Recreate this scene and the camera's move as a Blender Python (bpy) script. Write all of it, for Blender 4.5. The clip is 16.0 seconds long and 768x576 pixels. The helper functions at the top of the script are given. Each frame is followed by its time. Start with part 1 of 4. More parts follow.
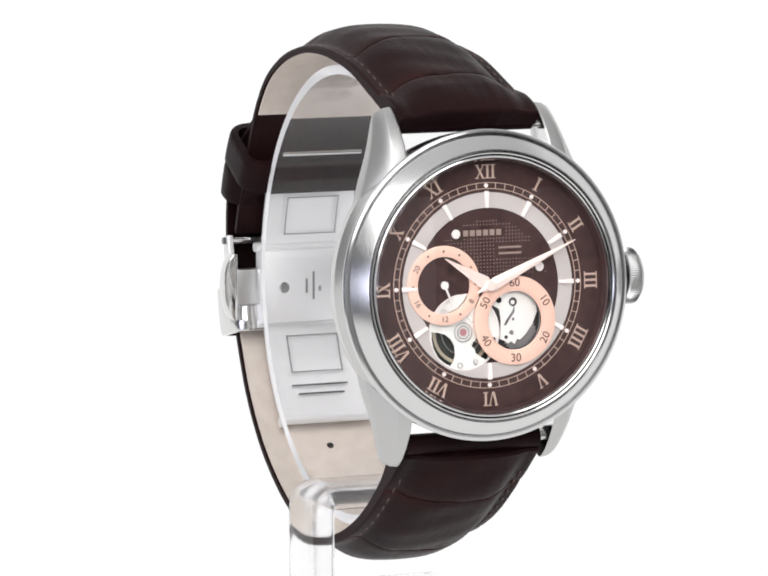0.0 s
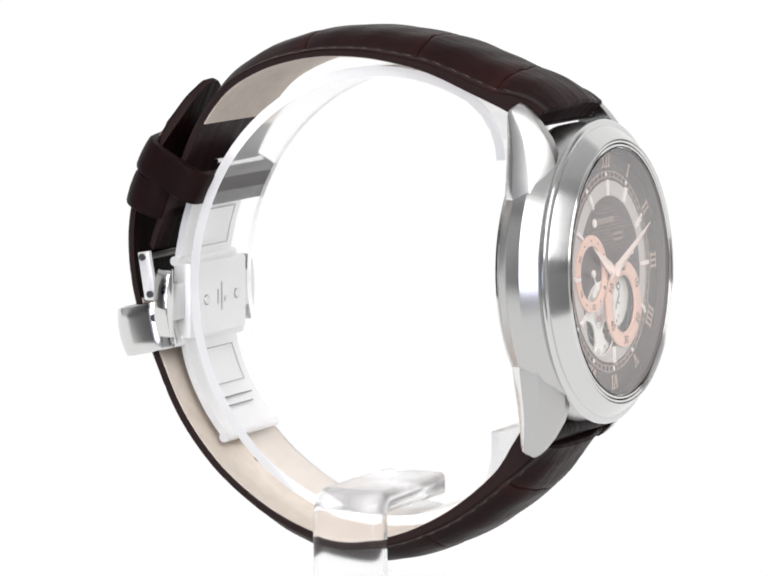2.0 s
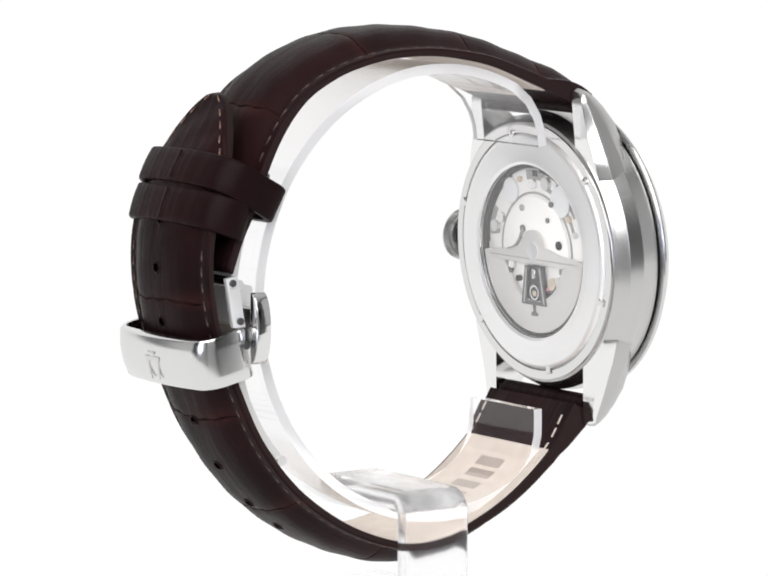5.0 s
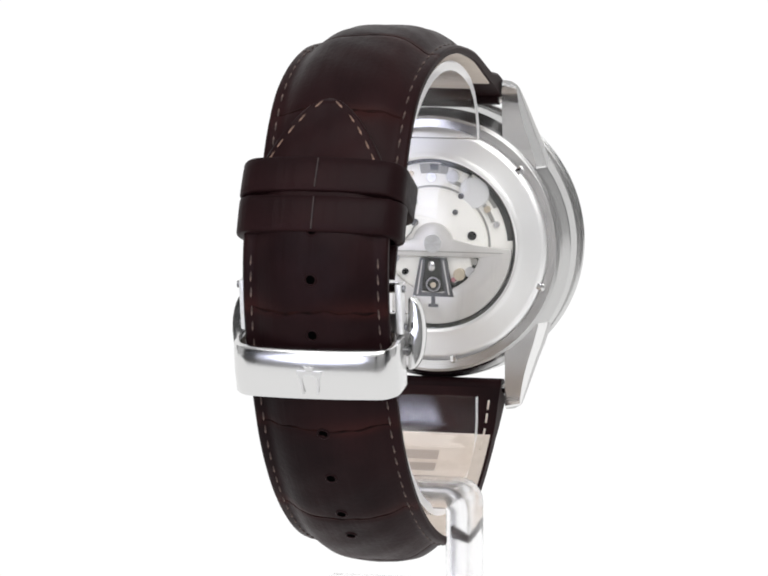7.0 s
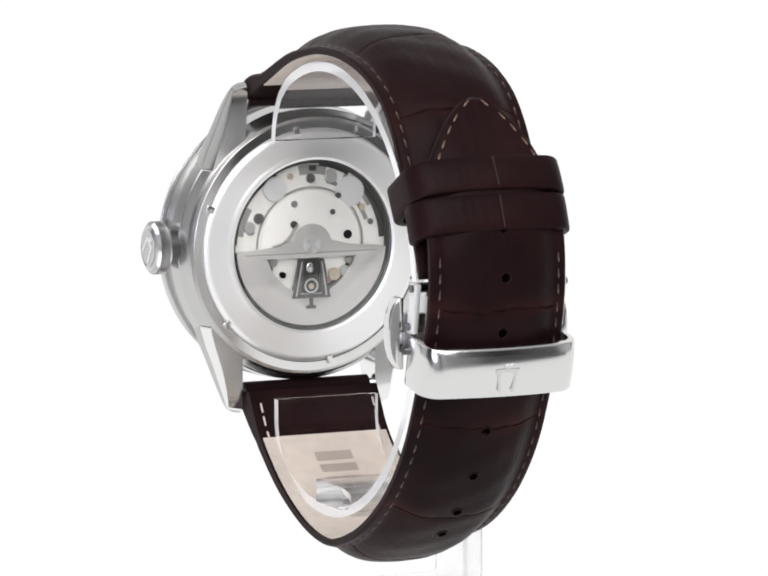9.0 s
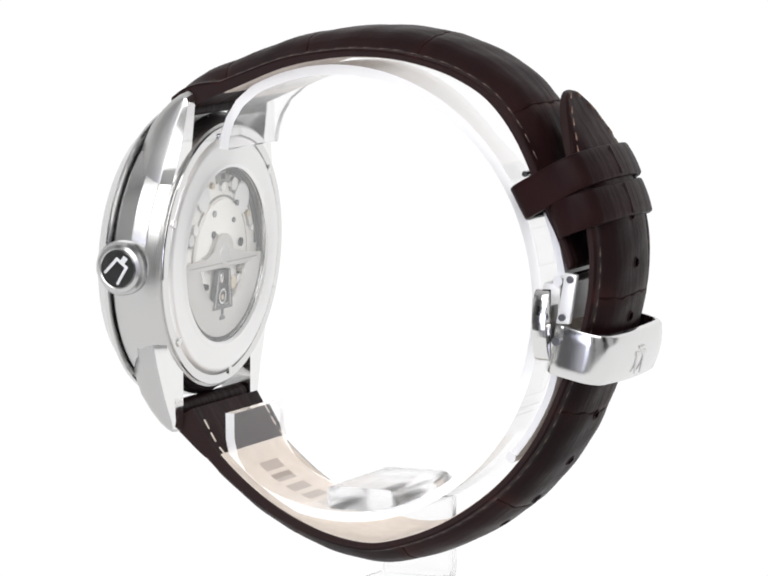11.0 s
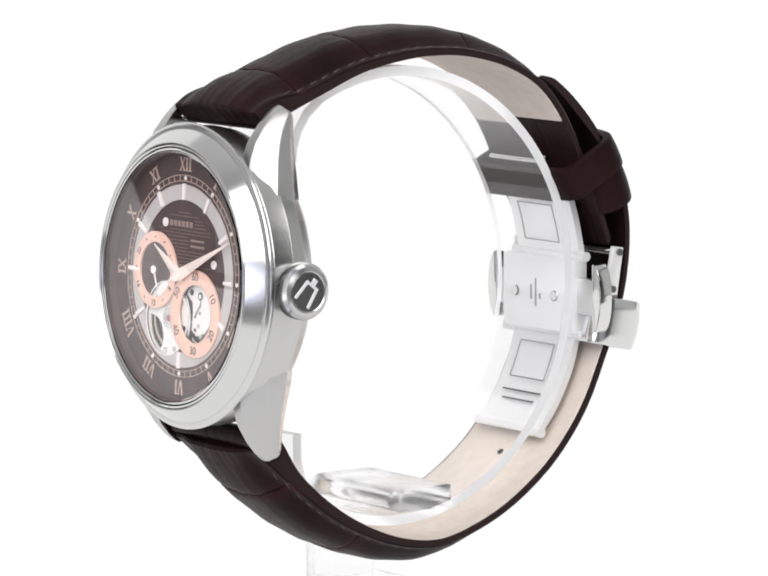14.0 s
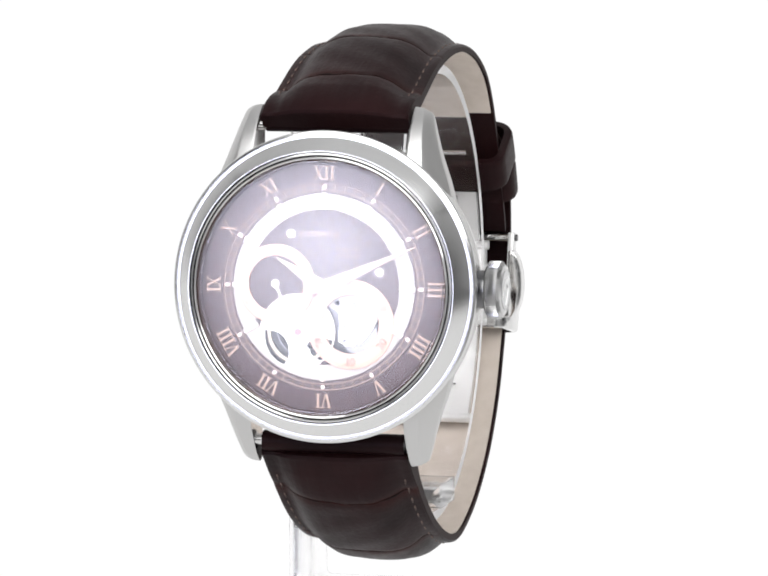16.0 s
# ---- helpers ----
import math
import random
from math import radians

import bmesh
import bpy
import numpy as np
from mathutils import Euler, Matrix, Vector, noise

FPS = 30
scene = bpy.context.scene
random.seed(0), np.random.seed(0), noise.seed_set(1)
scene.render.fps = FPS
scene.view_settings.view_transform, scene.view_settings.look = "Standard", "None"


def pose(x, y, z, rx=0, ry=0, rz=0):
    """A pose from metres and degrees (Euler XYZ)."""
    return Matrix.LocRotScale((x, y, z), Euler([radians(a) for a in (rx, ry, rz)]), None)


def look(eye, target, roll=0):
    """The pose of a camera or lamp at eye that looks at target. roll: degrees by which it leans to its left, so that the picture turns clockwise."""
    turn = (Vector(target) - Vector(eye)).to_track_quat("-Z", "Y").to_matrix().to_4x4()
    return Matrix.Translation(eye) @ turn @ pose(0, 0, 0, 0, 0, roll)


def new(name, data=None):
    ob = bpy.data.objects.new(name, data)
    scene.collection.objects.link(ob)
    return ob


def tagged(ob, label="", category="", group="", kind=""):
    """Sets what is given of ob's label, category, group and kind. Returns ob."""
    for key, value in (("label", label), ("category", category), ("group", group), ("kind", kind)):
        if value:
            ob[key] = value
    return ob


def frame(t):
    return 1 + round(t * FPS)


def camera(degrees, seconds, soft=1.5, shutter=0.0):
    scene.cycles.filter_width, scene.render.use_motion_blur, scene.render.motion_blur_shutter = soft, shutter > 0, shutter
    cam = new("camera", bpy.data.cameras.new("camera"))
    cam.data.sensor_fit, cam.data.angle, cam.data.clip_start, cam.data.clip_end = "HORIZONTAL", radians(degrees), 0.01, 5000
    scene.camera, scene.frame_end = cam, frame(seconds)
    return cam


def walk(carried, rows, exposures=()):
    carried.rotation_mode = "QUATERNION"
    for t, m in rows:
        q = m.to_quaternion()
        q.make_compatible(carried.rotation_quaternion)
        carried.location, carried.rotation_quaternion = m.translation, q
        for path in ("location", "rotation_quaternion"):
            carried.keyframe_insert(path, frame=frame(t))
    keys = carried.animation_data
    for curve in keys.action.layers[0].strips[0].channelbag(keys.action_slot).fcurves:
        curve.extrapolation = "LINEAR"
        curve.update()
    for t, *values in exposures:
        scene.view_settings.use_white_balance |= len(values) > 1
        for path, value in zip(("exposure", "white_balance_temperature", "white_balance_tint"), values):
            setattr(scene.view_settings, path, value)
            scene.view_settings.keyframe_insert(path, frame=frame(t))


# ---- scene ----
MM = 0.001
BASE = 45.5  # height of the axis origin over the turntable, in mm

# ---- camera ----
AIM = Vector((-0.000295, 0.0, BASE * MM))
DIST, PITCH = 0.6502, radians(6.75)
EYE = AIM + Vector((0, -DIST * math.cos(PITCH), DIST * math.sin(PITCH)))
cam = camera(9.592, 16.0, soft=1.95)
walk(cam, [(0.0, look(EYE, AIM, -0.083)), (16.0, look(EYE, AIM, -0.083))])

# ---- light ----
world = bpy.data.worlds.new("studio")
scene.world = world
world.use_nodes = True
world.node_tree.nodes["Background"].inputs[0].default_value = (1.0, 0.99, 0.985, 1)
world.node_tree.nodes["Background"].inputs[1].default_value = 0.25


def softbox(name, eye, target, w, h, watts, colour=(1, 1, 1), shape="RECTANGLE"):
    lamp = bpy.data.lights.new(name, "AREA")
    lamp.shape, lamp.size, lamp.energy, lamp.color = shape, w, watts, colour
    if shape in ("RECTANGLE", "ELLIPSE"):
        lamp.size_y = h
    ob = new(name, lamp)
    ob.matrix_world = look(eye, target)
    return ob


MID = (0, 0, 0.045)
softbox("softbox_top", (0, -0.57, 0.50), MID, 0.95, 0.62, 6.4)
softbox("softbox_left", (-0.66, -0.05, 0.25), MID, 0.5, 0.5, 0.3)
softbox("softbox_right", (0.66, -0.05, 0.25), MID, 0.5, 0.5, 0.3)


# ---- materials ----
def material(name, colour, rough=0.5, metal=0.0, **more):
    m = bpy.data.materials.new(name)
    m.use_nodes = True
    b = m.node_tree.nodes["Principled BSDF"]
    b.inputs["Base Color"].default_value = (*colour, 1)
    b.inputs["Roughness"].default_value = rough
    b.inputs["Metallic"].default_value = metal
    for k, v in more.items():
        b.inputs[k.replace("_", " ")].default_value = v
    return m


def grain(m, scale, stretch=(1, 1, 1), bump=0.1, dist=0.00005, colours=None, rough=None, detail=4.0):
    """Noise in object space that drives relief, and colour or roughness where given."""
    t = m.node_tree
    b = t.nodes["Principled BSDF"]
    co = t.nodes.new("ShaderNodeTexCoord")
    mp = t.nodes.new("ShaderNodeMapping")
    mp.inputs["Scale"].default_value = stretch
    n = t.nodes.new("ShaderNodeTexNoise")
    n.inputs["Scale"].default_value, n.inputs["Detail"].default_value = scale, detail
    t.links.new(co.outputs["Object"], mp.inputs["Vector"])
    t.links.new(mp.outputs["Vector"], n.inputs["Vector"])
    if bump:
        bp = t.nodes.new("ShaderNodeBump")
        bp.inputs["Strength"].default_value, bp.inputs["Distance"].default_value = bump, dist
        t.links.new(n.outputs["Fac"], bp.inputs["Height"])
        if b.inputs["Normal"].is_linked:
            t.links.new(b.inputs["Normal"].links[0].from_socket, bp.inputs["Normal"])
        t.links.new(bp.outputs["Normal"], b.inputs["Normal"])
    if colours:
        r = t.nodes.new("ShaderNodeValToRGB")
        r.color_ramp.elements[0].position, r.color_ramp.elements[1].position = 0.35, 0.65
        r.color_ramp.elements[0].color, r.color_ramp.elements[1].color = (*colours[0], 1), (*colours[1], 1)
        t.links.new(n.outputs["Fac"], r.inputs["Fac"])
        t.links.new(r.outputs["Color"], b.inputs["Base Color"])
    if rough:
        r = t.nodes.new("ShaderNodeMapRange")
        r.inputs["To Min"].default_value, r.inputs["To Max"].default_value = rough
        t.links.new(n.outputs["Fac"], r.inputs["Value"])
        t.links.new(r.outputs["Result"], b.inputs["Roughness"])
    return m


POLISHED = grain(material("polished_steel", (0.72, 0.715, 0.71), 0.1, 1.0), 260, rough=(0.06, 0.17), bump=0.0)
BRUSHED = grain(material("brushed_steel", (0.56, 0.558, 0.556), 0.2, 1.0), 1600, (1, 1, 0.06), 0.02, 0.000006, rough=(0.16, 0.30))
RINGSTEEL = grain(material("ring_steel", (0.90, 0.895, 0.89), 0.38, 0.8), 1200, bump=0.03, rough=(0.32, 0.46))
COVER = grain(material("cover_steel", (0.70, 0.696, 0.692), 0.3, 1.0), 900, (1, 0.1, 1), bump=0, rough=(0.15, 0.19))
# polished lug faces, with extra brightness put into the colour
LUGLIT = grain(material("lug_lit_steel", (0.84, 0.836, 0.83), 0.14, 1.0), 1500, (1, 1, 0.06), 0, rough=(0.12, 0.16))
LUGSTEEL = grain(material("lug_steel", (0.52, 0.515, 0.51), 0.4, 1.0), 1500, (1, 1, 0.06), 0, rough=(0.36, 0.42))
CASESTEEL = grain(material("case_steel", (0.56, 0.555, 0.55), 0.26, 1.0), 1300, (1, 1, 0.06), 0, rough=(0.23, 0.29))
BEZELSTEEL = grain(material("bezel_steel", (0.66, 0.657, 0.654), 0.2, 1.0, Anisotropic=0.85, Anisotropic_Rotation=0.25), 1500, bump=0, rough=(0.18, 0.22))
_t = BEZELSTEEL.node_tree
_tg = _t.nodes.new("ShaderNodeTangent")
_tg.direction_type, _tg.axis = "RADIAL", "Z"
_t.links.new(_tg.outputs[0], _t.nodes["Principled BSDF"].inputs["Tangent"])
SATIN = grain(material("satin_steel", (0.67, 0.665, 0.66), 0.35, 1.0), 1500, (0.05, 1, 1), 0.04, 0.00001, rough=(0.26, 0.40))
GREYSTEEL = material("grey_steel", (0.36, 0.36, 0.365), 0.35, 0.8)
CAPSTEEL = grain(material("cap_steel", (0.5, 0.5, 0.505), 0.12, 1.0), 900, bump=0.0, rough=(0.08, 0.16))
DARKSTEEL = grain(material("dark_steel", (0.16, 0.16, 0.165), 0.3, 1.0), 900, rough=(0.22, 0.4))
ROSE = grain(material("rose_gold", (0.97, 0.80, 0.73), 0.35, 0.35), 800, rough=(0.22, 0.4), bump=0.05)
ROSEPAINT = grain(material("rose_ring", (0.90, 0.585, 0.47), 0.42, 0.15), 900, rough=(0.3, 0.45), bump=0.05)
GOLDPAINT = material("numeral_gold", (0.62, 0.46, 0.38), 0.4, 0.2)
PEARL = material("index_silver", (0.96, 0.88, 0.85), 0.3, 0.2)
LEATHER = material("brown_leather", (0.020, 0.010, 0.009), 0.42, Specular_IOR_Level=0.055)
grain(LEATHER, 60, bump=0, colours=((0.0086, 0.0037, 0.0043), (0.0188, 0.0072, 0.0077)), detail=3)
_t = LEATHER.node_tree
_at, _mx, _nz, _mu = (_t.nodes.new("ShaderNode" + k) for k in ("Attribute", "Mix", "TexNoise", "Math"))
_at.attribute_name = "crease"
_mx.data_type = "RGBA"
_nz.inputs["Scale"].default_value = 220
_mu.operation = "MULTIPLY"
_t.links.new(_at.outputs["Fac"], _mu.inputs[0])
_t.links.new(_nz.outputs["Fac"], _mu.inputs[1])
_b = _t.nodes["Principled BSDF"]
_t.links.new(_mu.outputs[0], _mx.inputs["Factor"])
_t.links.new(_b.inputs["Base Color"].links[0].from_socket, _mx.inputs["A"])
_mx.inputs["B"].default_value = (0.040, 0.0115, 0.0095, 1)
_t.links.new(_mx.outputs["Result"], _b.inputs["Base Color"])
grain(LEATHER, 1400, bump=0.45, dist=0.00007, rough=(0.32, 0.5))
grain(LEATHER, 420, (1, 0.12, 0.12), 0.8, 0.00025)
CREASE = grain(material("leather_crease", (0.075, 0.022, 0.015), 0.6, Specular_IOR_Level=0.05), 500, bump=0.3, dist=0.00008, colours=((0.006, 0.002, 0.002), (0.020, 0.0056, 0.0048)))
EDGE = grain(material("leather_edge", (0.022, 0.012, 0.012), 0.6, Specular_IOR_Level=0.1), 900, bump=0.3)
LINING = grain(material("tan_lining", (0.68, 0.60, 0.53), 0.75), 500, bump=0.3, dist=0.00006, colours=((0.59, 0.515, 0.45), (0.64, 0.565, 0.50)))
SEAM = grain(material("keeper_seam", (0.06, 0.028, 0.026), 0.6), 900, bump=0.2, colours=((0.008, 0.003, 0.003), (0.022, 0.008, 0.007)))
THREAD = grain(material("thread", (0.2, 0.12, 0.085), 0.8), 900, bump=0.3, colours=((0.02, 0.012, 0.011), (0.13, 0.085, 0.07)))
TAN = grain(material("tan_thread", (0.2, 0.12, 0.085), 0.8), 900, bump=0.3, colours=((0.08, 0.045, 0.032), (0.25, 0.15, 0.11)))
BLACK = material("black", (0.004, 0.004, 0.004), 0.6, Specular_IOR_Level=0.1)
# black that paints the dark inside of the strap holes
PIT = material("hole_shade", (0.001, 0.001, 0.001), 0.9, Specular_IOR_Level=0.0)
PRINT = material("lining_print", (0.40, 0.34, 0.30), 0.7)
INK = material("ink", (0.10, 0.05, 0.04), 0.6)
DIAL = grain(material("brown_dial", (0.075, 0.042, 0.038), 0.35, 0.3), 700, bump=0.04, colours=((0.052, 0.026, 0.025), (0.074, 0.037, 0.035)))
DIALRING = grain(material("dial_grey", (0.58, 0.53, 0.51), 0.4, 0.2), 900, bump=0.05)
PLATE = grain(material("movement_plate", (0.93, 0.91, 0.87), 0.4, 0.2), 1200, bump=0.2, dist=0.00003, rough=(0.25, 0.45))
BRASS = material("brass", (0.62, 0.54, 0.42), 0.35, 0.7)
RUBY = material("ruby", (0.42, 0.20, 0.22), 0.15)
WHITE = grain(material("white_cove", (0.86, 0.86, 0.86), 0.6), 30, bump=0.03, colours=((0.84, 0.84, 0.84), (0.88, 0.88, 0.88)))
ROOM = grain(material("studio_white", (0.76, 0.76, 0.76), 0.8), 8, bump=0.05, colours=((0.74, 0.74, 0.74), (0.78, 0.78, 0.78)))
GREY = grain(material("studio_grey", (0.145, 0.145, 0.145), 0.8), 8, bump=0.05, colours=((0.13, 0.13, 0.13), (0.16, 0.16, 0.16)))
ROTOR = grain(material("rotor_grey", (0.62, 0.60, 0.58), 0.42, 0.5), 1500, (0.05, 1, 1), 0.05, 0.00001, rough=(0.3, 0.45))
# grey for painted shade in grooves and gaps, and for a few screws
SHADE = material("shade_grey", (0.34, 0.33, 0.31), 0.5, 0.2)
DOTS = material("pattern_dot", (0.36, 0.25, 0.22), 0.5)
MAKER = material("maker_print", (0.30, 0.22, 0.19), 0.5)
# near-black that paints the shade of the movement's recesses
DEEPSHADE = material("recess_shade_dark", (0.045, 0.046, 0.042), 0.5, 0.3)
BACKRING = grain(material("matt_steel", (0.83, 0.828, 0.825), 0.45, 0.6), 1500, (1, 1, 1), 0.05, 0.00001, rough=(0.38, 0.5))


def glass(name, ior, tint=(1, 1, 1), rough=0.0):
    m = material(name, tint, rough)
    b = m.node_tree.nodes["Principled BSDF"]
    b.inputs["Transmission Weight"].default_value, b.inputs["IOR"].default_value = 1.0, ior
    return m


ACRYLIC = glass("clear_acrylic", 1.36, (0.99, 0.985, 0.99), 0.05)
RIM = material("sawn_acrylic_edge", (1.0, 0.995, 1.0), 0.5, Transmission_Weight=0.35, IOR=1.05)
LEGS = glass("bent_acrylic", 1.42, (0.99, 0.985, 0.99), 0.2)
CRYSTAL = glass("crystal", 1.5)

# white by its own emission, in place of light falling on the surface
GLOW = bpy.data.materials.new("glowing_white")
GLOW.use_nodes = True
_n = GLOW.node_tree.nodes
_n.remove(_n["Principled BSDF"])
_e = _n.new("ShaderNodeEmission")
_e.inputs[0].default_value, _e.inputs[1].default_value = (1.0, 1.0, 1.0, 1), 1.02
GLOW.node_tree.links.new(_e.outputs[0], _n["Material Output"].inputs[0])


# ---- mesh helpers ----
def part(name, bm, mat, parent=None, label="", smooth=True, m=None, shadow=True, sharp=32):
    """Links a bmesh, drawn in mm, as one mesh object."""
    if smooth:
        for f in bm.faces:
            f.smooth = True
        for e in bm.edges:
            if len(e.link_faces) == 2 and e.calc_face_angle(0) > radians(sharp):
                e.smooth = False
    bmesh.ops.scale(bm, vec=(MM, MM, MM), verts=bm.verts)
    me = bpy.data.meshes.new(name)
    bm.to_mesh(me)
    bm.free()
    for one in mat if isinstance(mat, (list, tuple)) else [mat]:
        me.materials.append(one)
    return place(name, me, parent, label, m, shadow)


def place(name, me, parent=None, label="", m=None, shadow=True):
    ob = new(name, me)
    ob.parent = parent
    if m is not None:
        ob.matrix_basis = m
    if not shadow:
        ob.visible_shadow = False
    return tagged(ob, label)


def lathe(profile, seg=96, closed=True):
    """Turns (radius, height) points round the z axis."""
    bm = bmesh.new()
    rings = []
    for i in range(seg):
        a = 2 * math.pi * i / seg
        rings.append([bm.verts.new((r * math.cos(a), r * math.sin(a), h)) for r, h in profile])
    n = len(profile)
    for i in range(seg):
        p, q = rings[i], rings[(i + 1) % seg]
        for j in range(n if closed else n - 1):
            k = (j + 1) % n
            bm.faces.new((p[j], q[j], q[k], p[k]))
    bmesh.ops.remove_doubles(bm, verts=bm.verts, dist=1e-5)
    bmesh.ops.recalc_face_normals(bm, faces=bm.faces)
    return bm


def disc(r, h0, h1, seg=48, bevel=0.0):
    if bevel:
        return lathe([(0, h0), (r, h0), (r, h1 - bevel), (r - bevel, h1), (0, h1)], seg, False)
    return lathe([(0, h0), (r, h0), (r, h1), (0, h1)], seg, False)


def prism(points, h0, h1, bevel=0.0):
    """A flat outline (x, y) raised from h0 to h1."""
    bm = bmesh.new()
    lo = [bm.verts.new((x, y, h0)) for x, y in points]
    hi = [bm.verts.new((x, y, h1)) for x, y in points]
    bm.faces.new(lo[::-1])
    bm.faces.new(hi)
    for i in range(len(points)):
        j = (i + 1) % len(points)
        bm.faces.new((lo[i], lo[j], hi[j], hi[i]))
    bmesh.ops.recalc_face_normals(bm, faces=bm.faces)
    if bevel:
        bmesh.ops.bevel(bm, geom=bm.edges[:], offset=bevel, segments=2, affect="EDGES", profile=0.5)
    return bm


def box(x0, x1, y0, y1, z0, z1, bevel=0.0):
    return prism([(x0, y0), (x1, y0), (x1, y1), (x0, y1)], z0, z1, bevel)


def moved(bm, m):
    bmesh.ops.transform(bm, matrix=m, verts=bm.verts)
    return bm


def joined(*bms):
    out = bmesh.new()
    for b in bms:
        me = bpy.data.meshes.new("tmp")
        b.to_mesh(me)
        b.free()
        out.from_mesh(me)
        bpy.data.meshes.remove(me)
    return out


def smooth_path(points, step=0.5):
    """A curve through the points, sampled at an even step, with its arc lengths."""
    p = [np.array(q, float) for q in points]
    p = [2 * p[0] - p[1]] + p + [2 * p[-1] - p[-2]]
    out = []
    for i in range(1, len(p) - 2):
        for u in np.linspace(0, 1, 24, endpoint=False):
            a, b, c, d = p[i - 1:i + 3]
            out.append(0.5 * (2 * b + (c - a) * u + (2 * a - 5 * b + 4 * c - d) * u * u + (3 * b - a - 3 * c + d) * u ** 3))
    out.append(p[-2])
    out = np.array(out)
    for _ in range(6):
        out[3:-3] = (out[:-6] + out[2:-4] * 1 + out[3:-3] * 2 + out[4:-2] + out[6:]) / 6
    s = np.concatenate([[0], np.cumsum(np.linalg.norm(np.diff(out, axis=0), axis=1))])
    n = max(4, int(s[-1] / step))
    at = np.linspace(0, s[-1], n + 1)
    return np.stack([np.interp(at, s, out[:, 0]), np.interp(at, s, out[:, 1])], 1), at


LIFT = pose(0, 0, BASE * MM)
CASE = pose(0, -33.93 * MM, (4.04 + BASE) * MM, 87.2, 0, 0)

# ---- the studio ----
def studio():
    def sheet(name, pts, x0, x1, mat, label):
        bm = bmesh.new()
        rows = [[bm.verts.new((x, y, z)) for x in (x0, x1)] for y, z in pts]
        for a, b in zip(rows, rows[1:]):
            bm.faces.new((a[0], a[1], b[1], b[0]))
        bmesh.ops.recalc_face_normals(bm, faces=bm.faces)
        ob = part(name, bm, mat)
        return tagged(ob, label, kind="structure")

    sheet("floor", [(-1020, -300), (560, -300)], -1200, 1200, ROOM, "white studio floor")
    # glowing table added to keep the ground white and light from below
    tagged(part("glow_table", box(-1000, 1000, -160, 250, -30, -14), GLOW), "white table under the turntable, made to glow by itself", kind="structure")
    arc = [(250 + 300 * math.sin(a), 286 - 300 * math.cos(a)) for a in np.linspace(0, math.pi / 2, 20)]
    # the backdrop emits its white, no lamp lights it
    sheet("backdrop", arc + [(550, 900)], -1200, 1200, GLOW, "plain white backdrop that glows by itself")
    for name, pts in (("wall_left", -1), ("wall_right", 1)):
        bm = box(-10, 10, -1020, 560, -300, 900)
        tagged(part(name, bm, GREY, m=pose(pts * 1.0, 0, 0)), "dark grey side wall of the studio", kind="structure")
    tagged(part("wall_front", box(-1200, 1200, -1040, -1020, -300, 900), ROOM), "white studio wall", kind="structure")
    tagged(part("ceiling", box(-1200, 1200, -1040, 560, 900, 920), ROOM), "white studio ceiling", kind="structure")


def camera_stand():
    """The filming camera, which shows as a dark patch in the polished steel."""
    root = new("film_camera")
    tagged(root, "black film camera on a tripod behind the viewpoint", "camera")
    part("body", box(-42, 42, -800, -690, 70, 185, 6), BLACK, root)
    for a in (90, 210, 330):
        foot = Vector((130 * math.cos(radians(a)), -745 + 130 * math.sin(radians(a)), -300))
        top = Vector((0, -745, 76))
        d = foot - top
        m = Matrix.Translation(top) @ d.to_track_quat("Z", "Y").to_matrix().to_4x4()
        part("leg", moved(disc(9, 0, d.length, 16), m), BLACK, root)
    return root


def black_flag(side):
    """A dark card on a stand beside the lens, mirrored in the bezel."""
    root = new("black_flag")
    tagged(root, "matt black card on a thin stand", "flag", "flags beside the camera")
    at = look((side * 0.60, -0.56, 0.235), (0, -0.03, 0.05))
    part("card", box(-105, 105, -130, 130, -3, 3, 1), BLACK, root, m=at)
    part("pole", disc(7, 0, 480, 16), BLACK, root, m=pose(side * 0.608, -0.567, -0.3))
    part("base", disc(80, 0, 8, 32), BLACK, root, m=pose(side * 0.608, -0.567, -0.3))
    return root


